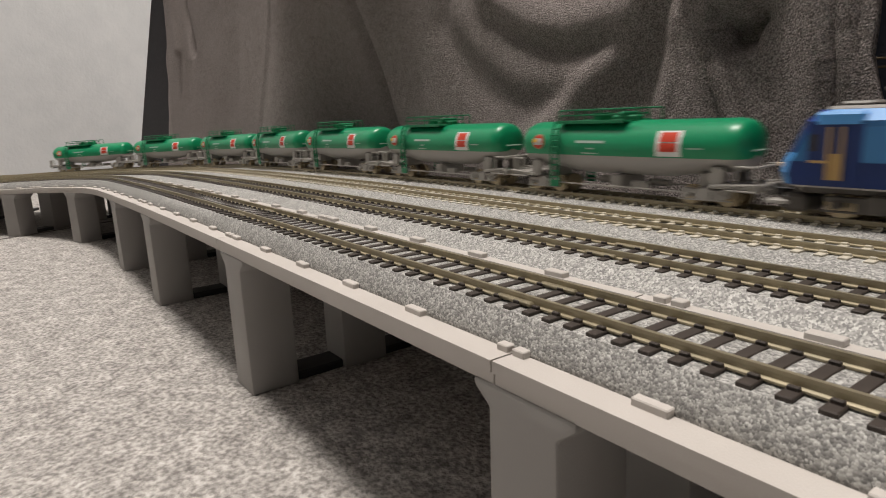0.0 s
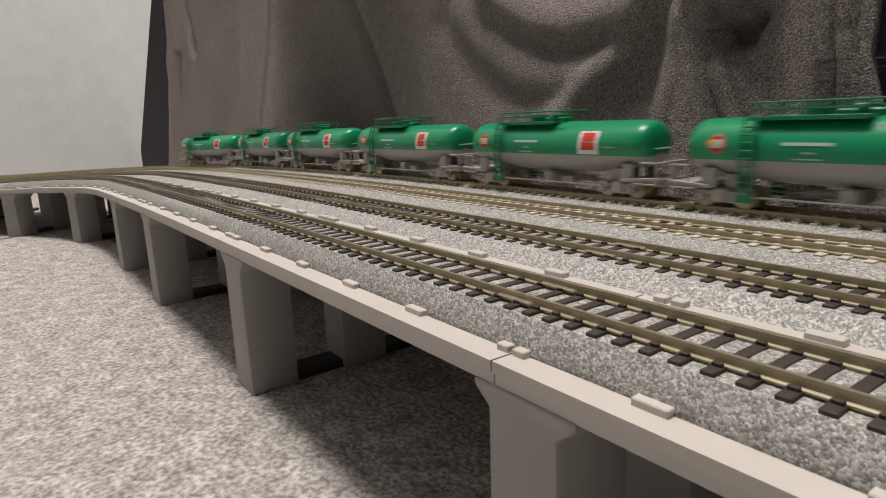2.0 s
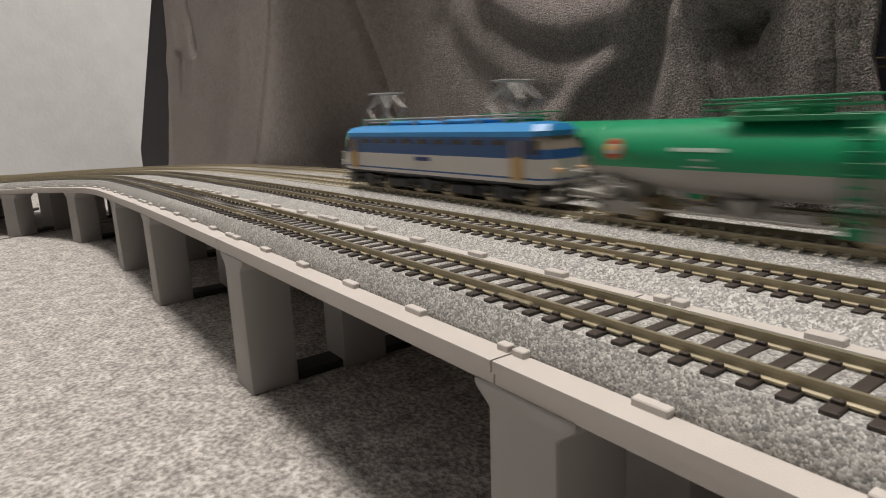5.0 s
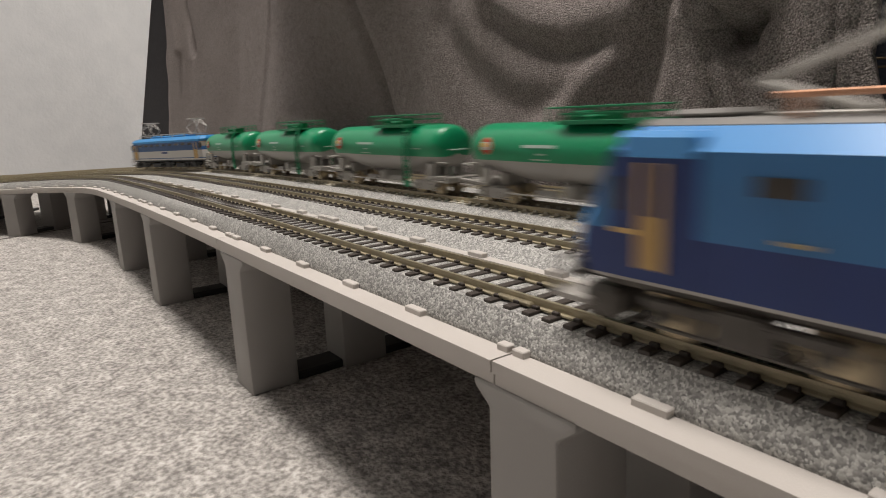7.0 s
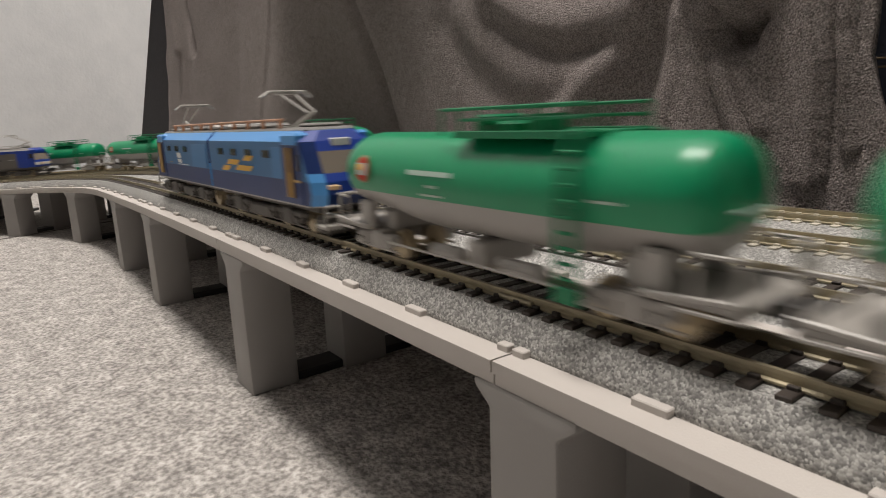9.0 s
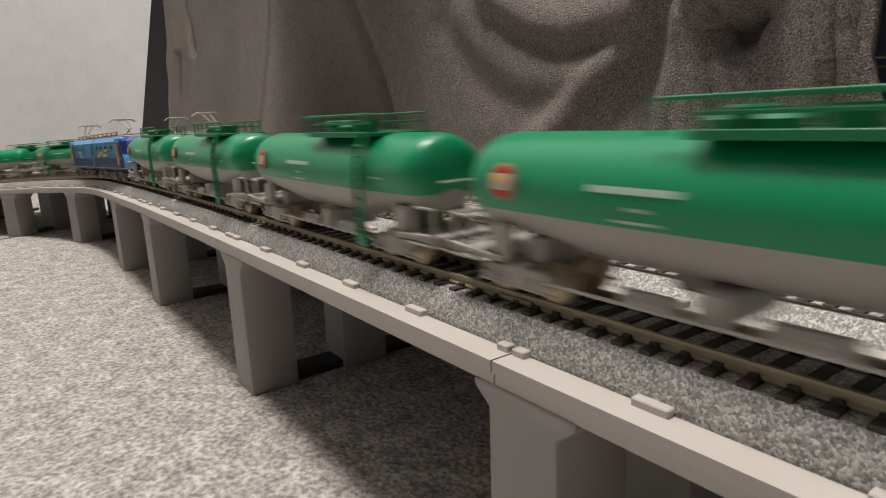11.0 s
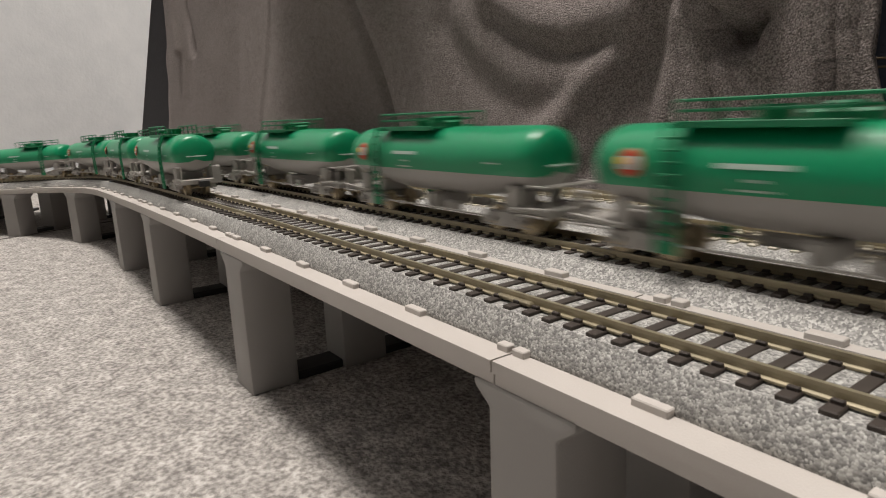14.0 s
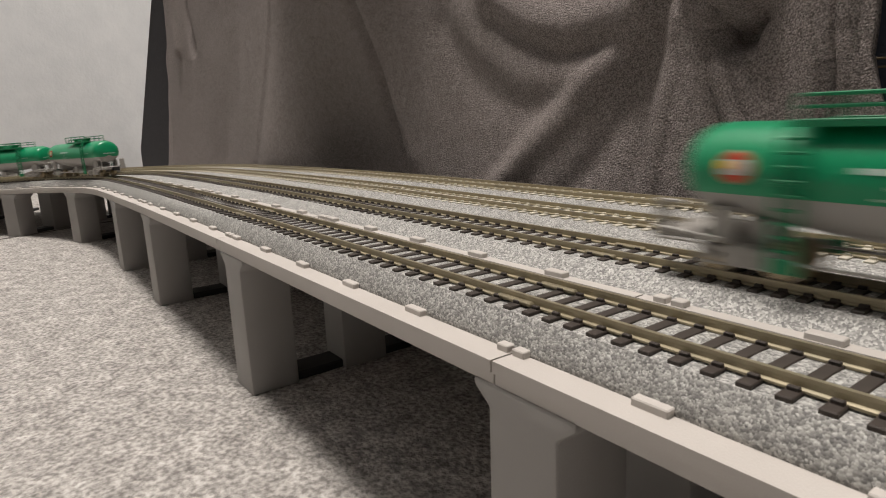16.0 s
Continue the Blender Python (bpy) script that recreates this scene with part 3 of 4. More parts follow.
        part("badge_band", plate(bmesh.new(), bx - 0.0020, bx + 0.0020, 0.0178, 0.0203, s, 0.00070, flank), M_CREAM, badge)
        part("badge_mark", plate(bmesh.new(), bx - 0.0016 + 0.0008 * s, bx + 0.0006 + 0.0008 * s, 0.0188, 0.0201, s, 0.00085, flank), M_YELLOW, badge)
        # end line of reflecting tape
        part("tape_line", rod(bmesh.new(), (s * 0.0432, -0.0042, 0.0168), (s * 0.0432, 0.0042, 0.0168), 0.00022, 6), M_SILVER, root)
    if placard:
        board = part("placard", plate(bmesh.new(), 0.0162, 0.0246, 0.0148, 0.0228, -1, 0.00015, flank), M_WHITE, root, "white hazard board with red fields")
        part("placard_field", plate(bmesh.new(), 0.0175, 0.0233, 0.0194, 0.0223, -1, 0.00028, flank), M_RED, board)
        part("placard_field", plate(bmesh.new(), 0.0175, 0.0233, 0.0163, 0.0190, -1, 0.00028, flank), M_RED, board)
    # saddles, underframe, end platforms
    for q in (-1, 1):
        bm = bmesh.new()
        put(bm, min(q * 0.0335, q * 0.0465), max(q * 0.0335, q * 0.0465), -0.0086, 0.0086, 0.0058, 0.0068, 0.0002)
        put(bm, min(q * 0.0452, q * 0.0468), max(q * 0.0452, q * 0.0468), -0.0088, 0.0088, 0.0050, 0.0072, 0.0003)
        for s in (-1, 1):
            put(bm, q * 0.0350 - 0.0021, q * 0.0350 + 0.0021, s * 0.0070 - 0.0010, s * 0.0070 + 0.0010, 0.0060, 0.0120, 0.0005)
            rod(bm, (q * 0.0345, s * 0.0088, 0.0066), (q * 0.0465, s * 0.0088, 0.0074), 0.0004, 6)
            rod(bm, (q * 0.0465, s * 0.0090, 0.0055), (q * 0.0385, s * 0.0090, 0.0055), 0.0003, 6)
        put(bm, q * 0.0300 - 0.0018, q * 0.0300 + 0.0018, -0.0050, 0.0050, 0.0056, 0.0100, 0.0004)
        part("end_frame", bm, M_FRAMEGREY, root)
        bm = bmesh.new()
        for s in (-1, 1):
            part("post", rod(bmesh.new(), (q * 0.0462, s * 0.0078, 0.0060), (q * 0.0462, s * 0.0078, 0.0124), 0.0004, 6), M_FRAMEGREY, root)
            part("post", rod(bmesh.new(), (q * 0.0410, s * 0.0085, 0.0060), (q * 0.0410, s * 0.0085, 0.0124), 0.0003, 6), M_FRAMEGREY, root)
            rod(bm, (q * 0.0410, s * 0.0085, 0.0124), (q * 0.0462, s * 0.0082, 0.0124), 0.0003, 6)
        if q > 0:
            rod(bm, (q * 0.0462, -0.0078, 0.0124), (q * 0.0462, 0.0078, 0.0124), 0.0004, 6)
        else:
            put(bm, -0.0468, -0.0460, -0.0084, -0.0050, 0.0066, 0.0124, 0.0002)
        part("end_rail", bm, M_FRAMEGREY, root)
    bm = bmesh.new()
    put(bm, -0.0020, 0.0022, -0.0070, 0.0070, 0.0032, 0.0078, 0.0005)
    put(bm, 0.0060, 0.0120, -0.0068, -0.0045, 0.0034, 0.0062, 0.0005)
    rod(bm, (-0.0150, 0.0060, 0.0045), (-0.0060, 0.0060, 0.0045), 0.0014, 12)
    rod(bm, (0.0045, 0.0060, 0.0045), (0.0125, 0.0060, 0.0045), 0.0012, 12)
    rod(bm, (-0.0250, 0.0082, 0.0040), (0.0250, 0.0082, 0.0040), 0.0003, 6)
    rod(bm, (-0.0250, -0.0082, 0.0040), (0.0250, -0.0082, 0.0040), 0.0003, 6)
    part("brake_gear", bm, M_FRAMEGREY, root)
    for q in (-1, 1):
        bogie(root, q * 0.0315, 0.0078, WAGON_WHEEL, M_FRAMEGREY)
        coupler(root, q * 0.0455, M_BLACK)
    return root


# ---- the locomotives ----
def shell(levels, mats):
    """A car body from level to level. A level: z, half width, front end, front corner, back end, back corner; the bands between carry materials for side, corner and end."""
    bm = bmesh.new()
    rows = []
    for z, hw, xf, cf, xb, cb in levels:
        pts = [(xf, -hw + cf * 1.1), (xf, hw - cf * 1.1), (xf - cf, hw), (xb + cb, hw), (xb, hw - cb * 1.1), (xb, -hw + cb * 1.1), (xb + cb, -hw), (xf - cf, -hw)]
        rows.append([bm.verts.new((x, y, z)) for x, y in pts])
    kinds = [2, 1, 0, 1, 2, 1, 0, 1]
    for (a, b), m in zip(zip(rows, rows[1:]), mats):
        for i in range(8):
            j = (i + 1) % 8
            f = bm.faces.new((a[i], a[j], b[j], b[i]))
            f.material_index = m[kinds[i]]
    f = bm.faces.new(rows[-1])
    f.material_index = mats[-1][0]
    bm.faces.new(rows[0][::-1]).material_index = mats[0][0]
    bmesh.ops.recalc_face_normals(bm, faces=bm.faces)
    return bm


def single_arm(parent, x, turn, mat, up=1.0):
    """A raised pantograph with one bent arm."""
    bm = bmesh.new()
    z = 0.0268
    put(bm, x - 0.0055, x + 0.0055, -0.0048, 0.0048, z, z + 0.0006, 0.0001)
    knee = (x + turn * 0.0085, 0, z + 0.0048 * up)
    head = (x - turn * 0.0075, 0, z + 0.0124 * up)
    rod(bm, (x - turn * 0.003, 0, z + 0.0005), knee, 0.0006, 8)
    for s in (-1, 1):
        rod(bm, (knee[0], s * 0.0012, knee[2]), (head[0], s * 0.0022, head[2]), 0.00032, 6)
        for q in (-1, 1):
            rod(bm, (x + q * 0.005, s * 0.0045, z - 0.0006), (x + q * 0.005, s * 0.0045, z + 0.0008), 0.0007, 8)
    for q in (-0.0012, 0.0012):
        rod(bm, (head[0] + q, -0.0052, head[2] + 0.0003), (head[0] + q, 0.0052, head[2] + 0.0003), 0.00038, 6)
        for s in (-1, 1):
            rod(bm, (head[0] + q, s * 0.0052, head[2] + 0.0003), (head[0] + q, s * 0.0074, head[2] - 0.0012), 0.00032, 6)
    put(bm, head[0] - 0.0015, head[0] + 0.0015, -0.0030, 0.0030, head[2] - 0.0004, head[2] + 0.0002, 0.0001)
    return part("pantograph", bm, mat, parent, "raised single-arm pantograph")


def diamond(parent, x, mat):
    """A raised pantograph of two crossed frames."""
    bm = bmesh.new()
    z = 0.0268
    put(bm, x - 0.007, x + 0.007, -0.0045, 0.0045, z, z + 0.0005, 0.0001)
    for s in (-1, 1):
        for q in (-1, 1):
            rod(bm, (x + q * 0.0020, s * 0.0040, z + 0.0004), (x + q * 0.0075, s * 0.0040, z + 0.0060), 0.0003, 6)
            rod(bm, (x + q * 0.0075, s * 0.0040, z + 0.0060), (x + q * 0.0010, s * 0.0024, z + 0.0118), 0.0003, 6)
            rod(bm, (x + q * 0.0075, -s * 0.0040, z + 0.0060), (x + q * 0.0010, s * 0.0024, z + 0.0118), 0.00022, 6)
    for q in (-1, 1):
        rod(bm, (x + q * 0.0014, -0.0070, z + 0.0120), (x + q * 0.0014, 0.0070, z + 0.0120), 0.0004, 6)
    return part("pantograph", bm, mat, parent, "raised diamond pantograph")


def blocks(name, boxes, mat, parent, bev=0.0002, label=""):
    bm = bmesh.new()
    for b in boxes:
        put(bm, *b, bev)
    return part(name, bm, mat, parent, label)


def both(name, x0, x1, z0, z1, hw, mat, parent, d=0.00025):
    """The same pane on both flanks, each a part."""
    for s in (-1, 1):
        blocks(name, [(x0, x1, s * hw - d, s * hw + d, z0, z1)], mat, parent, 0.0)


def slant(bm, x0, x1, z0, z1, dx, s, hw, d=0.0003):
    y = s * (hw + d)
    vs = [bm.verts.new(p) for p in ((x0, y, z0), (x1, y, z0), (x1 + dx, y, z1), (x0 + dx, y, z1))]
    bm.faces.new(vs)


def double_loco():
    """A two-unit electric freight locomotive in three blues."""
    root = new("locomotive")
    tagged(root, "two-unit blue model electric locomotive with raised pantographs on the track", "locomotive", "locomotives of the trains")
    H = 0.0098
    ms = [M_BLUE_DARK, M_BLUE_MID, M_BLUE_LIGHT, M_BLUE_ROYAL, M_GLASS, M_FRAMEGREY, M_ROOFGREY, M_CABGLASS]
    for q in (1, -1):
        e, c = 0.0830, 0.0028
        def lv(z, hw, x, cc):
            return (z, hw, x, cc, 0.0006, 0.0004) if q > 0 else (z, hw, -0.0006, 0.0004, -x, cc)
        levels = [lv(0.0078, H, e - 0.0022, c), lv(0.0082, H, e - 0.0010, c), lv(0.0110, H, e, c), lv(0.0140, H, e - 0.0006, c), lv(0.0160, H, e - 0.0018, c), lv(0.0212, H, e - 0.0042, c), lv(0.0236, H, e - 0.0055, c), lv(0.0262, H - 0.0026, e - 0.0078, c)]
        mats = [(5, 5, 5), (0, 2, 0), (0, 2, 3), (1, 2, 3), (1, 0, 7), (1, 0, 3), (2, 3, 3)]
        body = part("body", shell(levels, mats), ms, root)
        # the cab's flank is navy
        for s in (-1, 1):
            blocks("cab_panel", [(min(q * 0.0640, q * 0.0757), max(q * 0.0640, q * 0.0757), s * H - 0.0002, s * H + 0.0002, 0.0083, 0.0234)], M_BLUE_DARK, body, 0.0)
            blocks("cab_window", [(min(q * 0.0735, q * 0.0752), max(q * 0.0735, q * 0.0752), s * H - 0.0003, s * H + 0.0003, 0.0165, 0.0205)], M_GLASS, body, 0.0)
            blocks("cab_roof_panel", [(min(q * 0.0640, q * 0.0745), max(q * 0.0640, q * 0.0745), s * (H - 0.0016) - 0.0019, s * (H - 0.0016) + 0.0019, 0.0222, 0.0258)], M_BLUE_LIGHT, body, 0.0007)
            blocks("waist_bar", [(min(q * 0.0710, q * 0.0752), max(q * 0.0710, q * 0.0752), s * H - 0.0004, s * H + 0.0004, 0.0137, 0.0143)], M_BRASS, body, 0.0)
            for x in (0.0681, 0.0709):
                bm = rod(bmesh.new(), (q * x, s * (H + 0.0006), 0.0098), (q * x, s * (H + 0.0006), 0.0222), 0.0004, 8)
                part("handrail", bm, M_BRASS, body, "brass-coloured handrail")
            blocks("cab_door", [(min(q * 0.0684, q * 0.0706), max(q * 0.0684, q * 0.0706), s * H - 0.0003, s * H + 0.0003, 0.0098, 0.0160)], M_BRASS, body, 0.0)
            for x in (0.0555, 0.0430, 0.0305) if q > 0 else (-0.0135, -0.0260, -0.0390, -0.0530):
                blocks("window", [(x - 0.0024, x + 0.0024, s * H - 0.0003, s * H + 0.0003, 0.0193, 0.0213)], M_GLASS, body, 0.0)
            blocks("side_panel", [(*((0.0030, 0.0215) if q > 0 else (-0.0640, -0.0570)), s * H - 0.0002, s * H + 0.0002, 0.0142, 0.0222)], M_BLUE_PANEL, body, 0.0)
            if q > 0:
                bm = bmesh.new()
                slant(bm, 0.0365, 0.0425, 0.0168, 0.0188, 0.001, s, H)
                slant(bm, 0.0360, 0.0415, 0.0150, 0.0163, 0.001, s, H)
                part("emblem", bm, M_WHITE, body, "white slanted emblem")
                bm = bmesh.new()
                slant(bm, 0.0260, 0.0420, 0.0143, 0.0146, 0, s, H)
                part("white_line", bm, M_WHITE, body)
                blocks("name_plate", [(0.0520, 0.0555, s * H - 0.0003, s * H + 0.0003, 0.0147, 0.0151)], M_TAN, body, 0.0)
            else:
                bm = bmesh.new()
                for x, z, w in ((-0.0290, 0.0165, 0.0100), (-0.0400, 0.0150, 0.0130), (-0.0205, 0.0145, 0.0070), (-0.0410, 0.0180, 0.0070)):
                    slant(bm, x, x + w, z, z + 0.0016, 0.0030 * (-s), s, H)
                part("emblem", bm, M_YELLOW, body, "yellow slanted emblem")
        fx = q * (e - 0.0004)
        for s in (-1, 1):
            blocks("headlight", [(fx - 0.0012, fx + 0.0006, s * 0.0052 - 0.0014, s * 0.0052 + 0.0014, 0.0122, 0.0133)], M_LENS, body)
        tx = q * (e - 0.0062)
        blocks("lamp_box", [(tx - 0.0014, tx + 0.0020, -0.0026, 0.0026, 0.0222, 0.0242)], M_WHITE, body)
        for s in (-1, 1):
            bm = bmesh.new()
            for z in (0.0062, 0.0085):
                rod(bm, (q * (e + 0.0022), s * 0.0090, z), (q * (e + 0.0022), s * 0.0050, z), 0.0003, 6)
            rod(bm, (q * (e + 0.0022), s * 0.0050, 0.0035), (q * (e + 0.0022), s * 0.0050, 0.0105), 0.0003, 6)
            rod(bm, (q * (e + 0.0022), s * 0.0090, 0.0035), (q * (e + 0.0022), s * 0.0090, 0.0085), 0.0003, 6)
            put(bm, min(q * (e - 0.003), q * (e + 0.0028)), max(q * (e - 0.003), q * (e + 0.0028)), s * 0.0070 - 0.0022, s * 0.0070 + 0.0022, 0.0030, 0.0040, 0.0002)
            part("front_steps", bm, M_FRAMEGREY, root)
        blocks("plough", [(min(q * (e - 0.007), q * (e - 0.001)), max(q * (e - 0.007), q * (e - 0.001)), -0.0078, 0.0078, 0.0012, 0.0056)], M_UNDER, root, 0.0008)
        # roof gear
        roof = blocks("roof_deck", [(min(q * 0.001, q * 0.0735), max(q * 0.001, q * 0.0735), -0.0070, 0.0070, 0.0250, 0.0270)], M_ROOFGREY, root, 0.0007, "long grey raised roof deck")
        for x0, x1, w, top, mat in ((0.0020, 0.0110, 0.0062, 0.0286, M_CREAM), (0.0150, 0.0270, 0.0056, 0.0284, M_ROOFGREY), (0.0290, 0.0370, 0.0050, 0.0284, M_ROOFGREY), (0.0640, 0.0715, 0.0048, 0.0280, M_ROOFGREY)):
            blocks("roof_box", [(min(q * x0, q * x1), max(q * x0, q * x1), -w, w, 0.0268, top)], mat, roof, 0.0007)
        bm = rod(bmesh.new(), (q * 0.001, 0.0062, 0.0291), (q * 0.058, 0.0062, 0.0291), 0.00035, 6)
        for i in range(5):
            x = q * (0.006 + i * 0.0125)
            rod(bm, (x, 0.0062, 0.0268), (x, 0.0062, 0.0291), 0.0006, 8)
        part("roof_wire", bm, M_COPPER, roof, "copper-coloured roof wire")
        single_arm(root, q * 0.0545, q, M_METAL, 0.78)
        under = blocks("underframe", [(min(q * 0.002, q * 0.078), max(q * 0.002, q * 0.078), -0.0070, 0.0070, 0.0060, 0.0081), (min(q * 0.030, q * 0.047), max(q * 0.030, q * 0.047), -0.0082, 0.0082, 0.0018, 0.0052)], M_UNDER, root, 0.0004)
        bogie(root, q * 0.0205, 0.0125, LOCO_WHEEL, M_UNDER, 0.0068, 0.0074)
        bogie(root, q * 0.0600, 0.0125, LOCO_WHEEL, M_UNDER, 0.0068, 0.0074)
        coupler(root, q * (e - 0.0005), M_BLACK)
    blocks("gangway", [(-0.0010, 0.0010, -0.0080, 0.0080, 0.0070, 0.0230)], M_BLACK, root)
    return root


def single_loco(style):
    """A single-unit electric locomotive; style 0: blue over pale grey, style 1: royal blue and dark grey."""
    root = new("locomotive")
    words = "blue and pale grey model electric locomotive with diamond pantographs" if style == 0 else "royal blue and dark grey model electric locomotive with raised pantographs"
    tagged(root, words, "locomotive", "locomotives of the trains")
    H, e, c = 0.0096, 0.0600, 0.0030
    if style == 0:
        ms = [M_CREAM, M_BLUE_EDGE, M_BLUE_ROOF, M_CABGLASS, M_UNDERBLACK, M_BLUE_EDGE]
        levels = [(0.0070, H, 0.0580), (0.0076, H, 0.0590), (0.0088, H, e), (0.0094, H, e), (0.0150, H, e - 0.0008), (0.0178, H, e - 0.0016), (0.0216, H, e - 0.0034), (0.0232, H, e - 0.0030), (0.0252, H - 0.0022, e - 0.0040)]
        mats = [(4, 4, 4), (0, 0, 0), (1, 1, 1), (0, 0, 0), (1, 1, 1), (5, 3, 3), (2, 2, 2), (2, 2, 2)]
    else:
        ms = [M_LOCOGREY, M_BLUE_ROYAL, M_CREAM, M_CABGLASS, M_UNDER, M_ROOFGREY]
        levels = [(0.0082, H, 0.0580), (0.0087, H, 0.0588), (0.0105, H, e), (0.0130, H, e - 0.0003), (0.0150, H, e - 0.0010), (0.0205, H, e - 0.0032), (0.0215, H, e - 0.0030), (0.0236, H, e - 0.0032), (0.0256, H - 0.0022, e - 0.0055)]
        mats = [(4, 4, 4), (0, 1, 1), (0, 2, 2), (0, 1, 1), (0, 3, 3), (0, 1, 1), (1, 1, 1), (5, 1, 1)]
    body = part("body", shell([(z, hw, x, c, -x, c) for z, hw, x in levels], mats), ms, root)
    for q in (-1, 1):
        for s in (-1, 1):
            if style == 1:
                blocks("cab_panel", [(*((0.0415, 0.0565) if q > 0 else (-0.0568, -0.0535)), s * H - 0.0002, s * H + 0.0002, 0.0088, 0.0215)], M_BLUE_ROYAL, body, 0.0)
            blocks("cab_window", [(min(q * 0.0525, q * 0.0560), max(q * 0.0525, q * 0.0560), s * H - 0.0004, s * H + 0.0004, 0.0165, 0.0205)], M_GLASS, body, 0.0)
            for x in (0.0462, 0.0502) if style == 0 else ():
                part("handrail", rod(bmesh.new(), (q * x, s * (H + 0.0006), 0.0085), (q * x, s * (H + 0.0006), 0.0205), 0.00035, 8), M_BRASS, body, "brass-coloured handrail")
            blocks("cab_door", [(min(q * 0.0466, q * 0.0498), max(q * 0.0466, q * 0.0498), s * H - 0.0004, s * H + 0.0004, 0.0085, 0.0155)], M_BRASS if style == 0 else (M_BLUE_ROYAL if q > 0 else M_LOCOGREY), body, 0.0)
        fx = q * (e - 0.0002)
        for s in (-1, 1):
            blocks("headlight", [(fx - 0.0010, fx + 0.0006, s * 0.0052 - 0.0014, s * 0.0052 + 0.0014, 0.0112, 0.0124)], M_LENS, body)
        blocks("plough", [(min(q * (e - 0.007), q * (e - 0.002)), max(q * (e - 0.007), q * (e - 0.002)), -0.0078, 0.0078, 0.0012, 0.0056)], M_UNDER, root, 0.0008)
        for s in (-1, 1):
            bm = bmesh.new()
            rod(bm, (q * (e + 0.0016), s * 0.0080, 0.0035), (q * (e + 0.0016), s * 0.0080, 0.0090), 0.0003, 6)
            rod(bm, (q * (e + 0.0016), s * 0.0048, 0.0035), (q * (e + 0.0016), s * 0.0048, 0.0090), 0.0003, 6)
            rod(bm, (q * (e + 0.0016), s * 0.0080, 0.0062), (q * (e + 0.0016), s * 0.0048, 0.0062), 0.0003, 6)
            put(bm, min(q * (e - 0.003), q * (e + 0.002)), max(q * (e - 0.003), q * (e + 0.002)), s * 0.0066 - 0.0020, s * 0.0066 + 0.0020, 0.0030, 0.0040, 0.0002)
            part("front_steps", bm, M_FRAMEGREY, root)
        if style == 0:
            diamond(root, q * 0.0370, M_METAL)
        else:
            single_arm(root, q * 0.0400, q, M_METAL, 0.85)
        coupler(root, q * (e - 0.0005), M_BLACK)
    for s in (-1, 1):
        if style == 0:
            for i in range(9):
                x = -0.0400 + i * 0.0100
                blocks("window", [(x - 0.0032, x + 0.0032, s * H - 0.0003, s * H + 0.0003, 0.0190, 0.0206)], M_GLASS, body, 0.0)
            blocks("emblem", [(-0.0045, 0.0045, s * H - 0.0003, s * H + 0.0003, 0.0128, 0.0142)], M_BLUE_DARK, body, 0.0)
        else:
            bm = bmesh.new()
            slant(bm, -0.0130, -0.0020, 0.0168, 0.0187, 0.001, s, H)
            slant(bm, -0.0153, -0.0030, 0.0138, 0.0166, 0.001, s, H)
            part("emblem", bm, M_WHITE, body, "white slanted emblem")
            bm = bmesh.new()
            slant(bm, -0.0155, 0.0180, 0.0112, 0.0120, 0, s, H)
            part("white_line", bm, M_WHITE, body)
            for i in range(5):
                x = -0.0340 + i * 0.0170
                blocks("window", [(x - 0.0026, x + 0.0026, s * H - 0.0003, s * H + 0.0003, 0.0217, 0.0229)], M_BLUE_DARK, body, 0.0)
            for x in (-0.0245, 0.0245):
                blocks("grille", [(x - 0.0035, x + 0.0035, s * H - 0.0003, s * H + 0.0003, 0.0156, 0.0164)], M_BLACK, body, 0.0)
            for x in (-0.0365, 0.0365):
                blocks("number_plate", [(x - 0.0018, x + 0.0018, s * H - 0.0003, s * H + 0.0003, 0.0158, 0.0164)], M_FRAMEGREY, body, 0.0)
    roof_mat = M_BLUE_ROOF if style == 0 else M_ROOFPALE
    roof = blocks("roof_deck", [(-0.0500, 0.0500, -0.0066, 0.0066, 0.0246, 0.0258)], roof_mat, root, 0.0006)
    if style == 0:
        for x0, x1, w, top in ((-0.0270, -0.0060, 0.0052, 0.0274), (-0.0040, 0.0080, 0.0048, 0.0270), (0.0100, 0.0280, 0.0052, 0.0274)):
            blocks("roof_box", [(x0, x1, -w, w, 0.0256, top)], roof_mat, roof, 0.0006)
    if style == 1:
        blocks("roof_cover", [(-0.0440, 0.0440, -0.0076, 0.0076, 0.0250, 0.0270)], M_ROOFGREY, root, 0.0010)
        for s in (-1, 1):
            blocks("roof_line", [(-0.0560, 0.0560, s * 0.0088 - 0.0006, s * 0.0088 + 0.0006, 0.0236, 0.0241)], M_CREAM, root, 0.0001)
    bm = rod(bmesh.new(), (-0.045, 0.0058, 0.0282), (0.045, 0.0058, 0.0282), 0.0003, 6)
    for i in range(6):
        rod(bm, (-0.045 + i * 0.018, 0.0058, 0.0255), (-0.045 + i * 0.018, 0.0058, 0.0282), 0.0006, 8)
    part("roof_wire", bm, M_METAL, roof)
    um = M_UNDERBLACK if style == 0 else M_UNDER
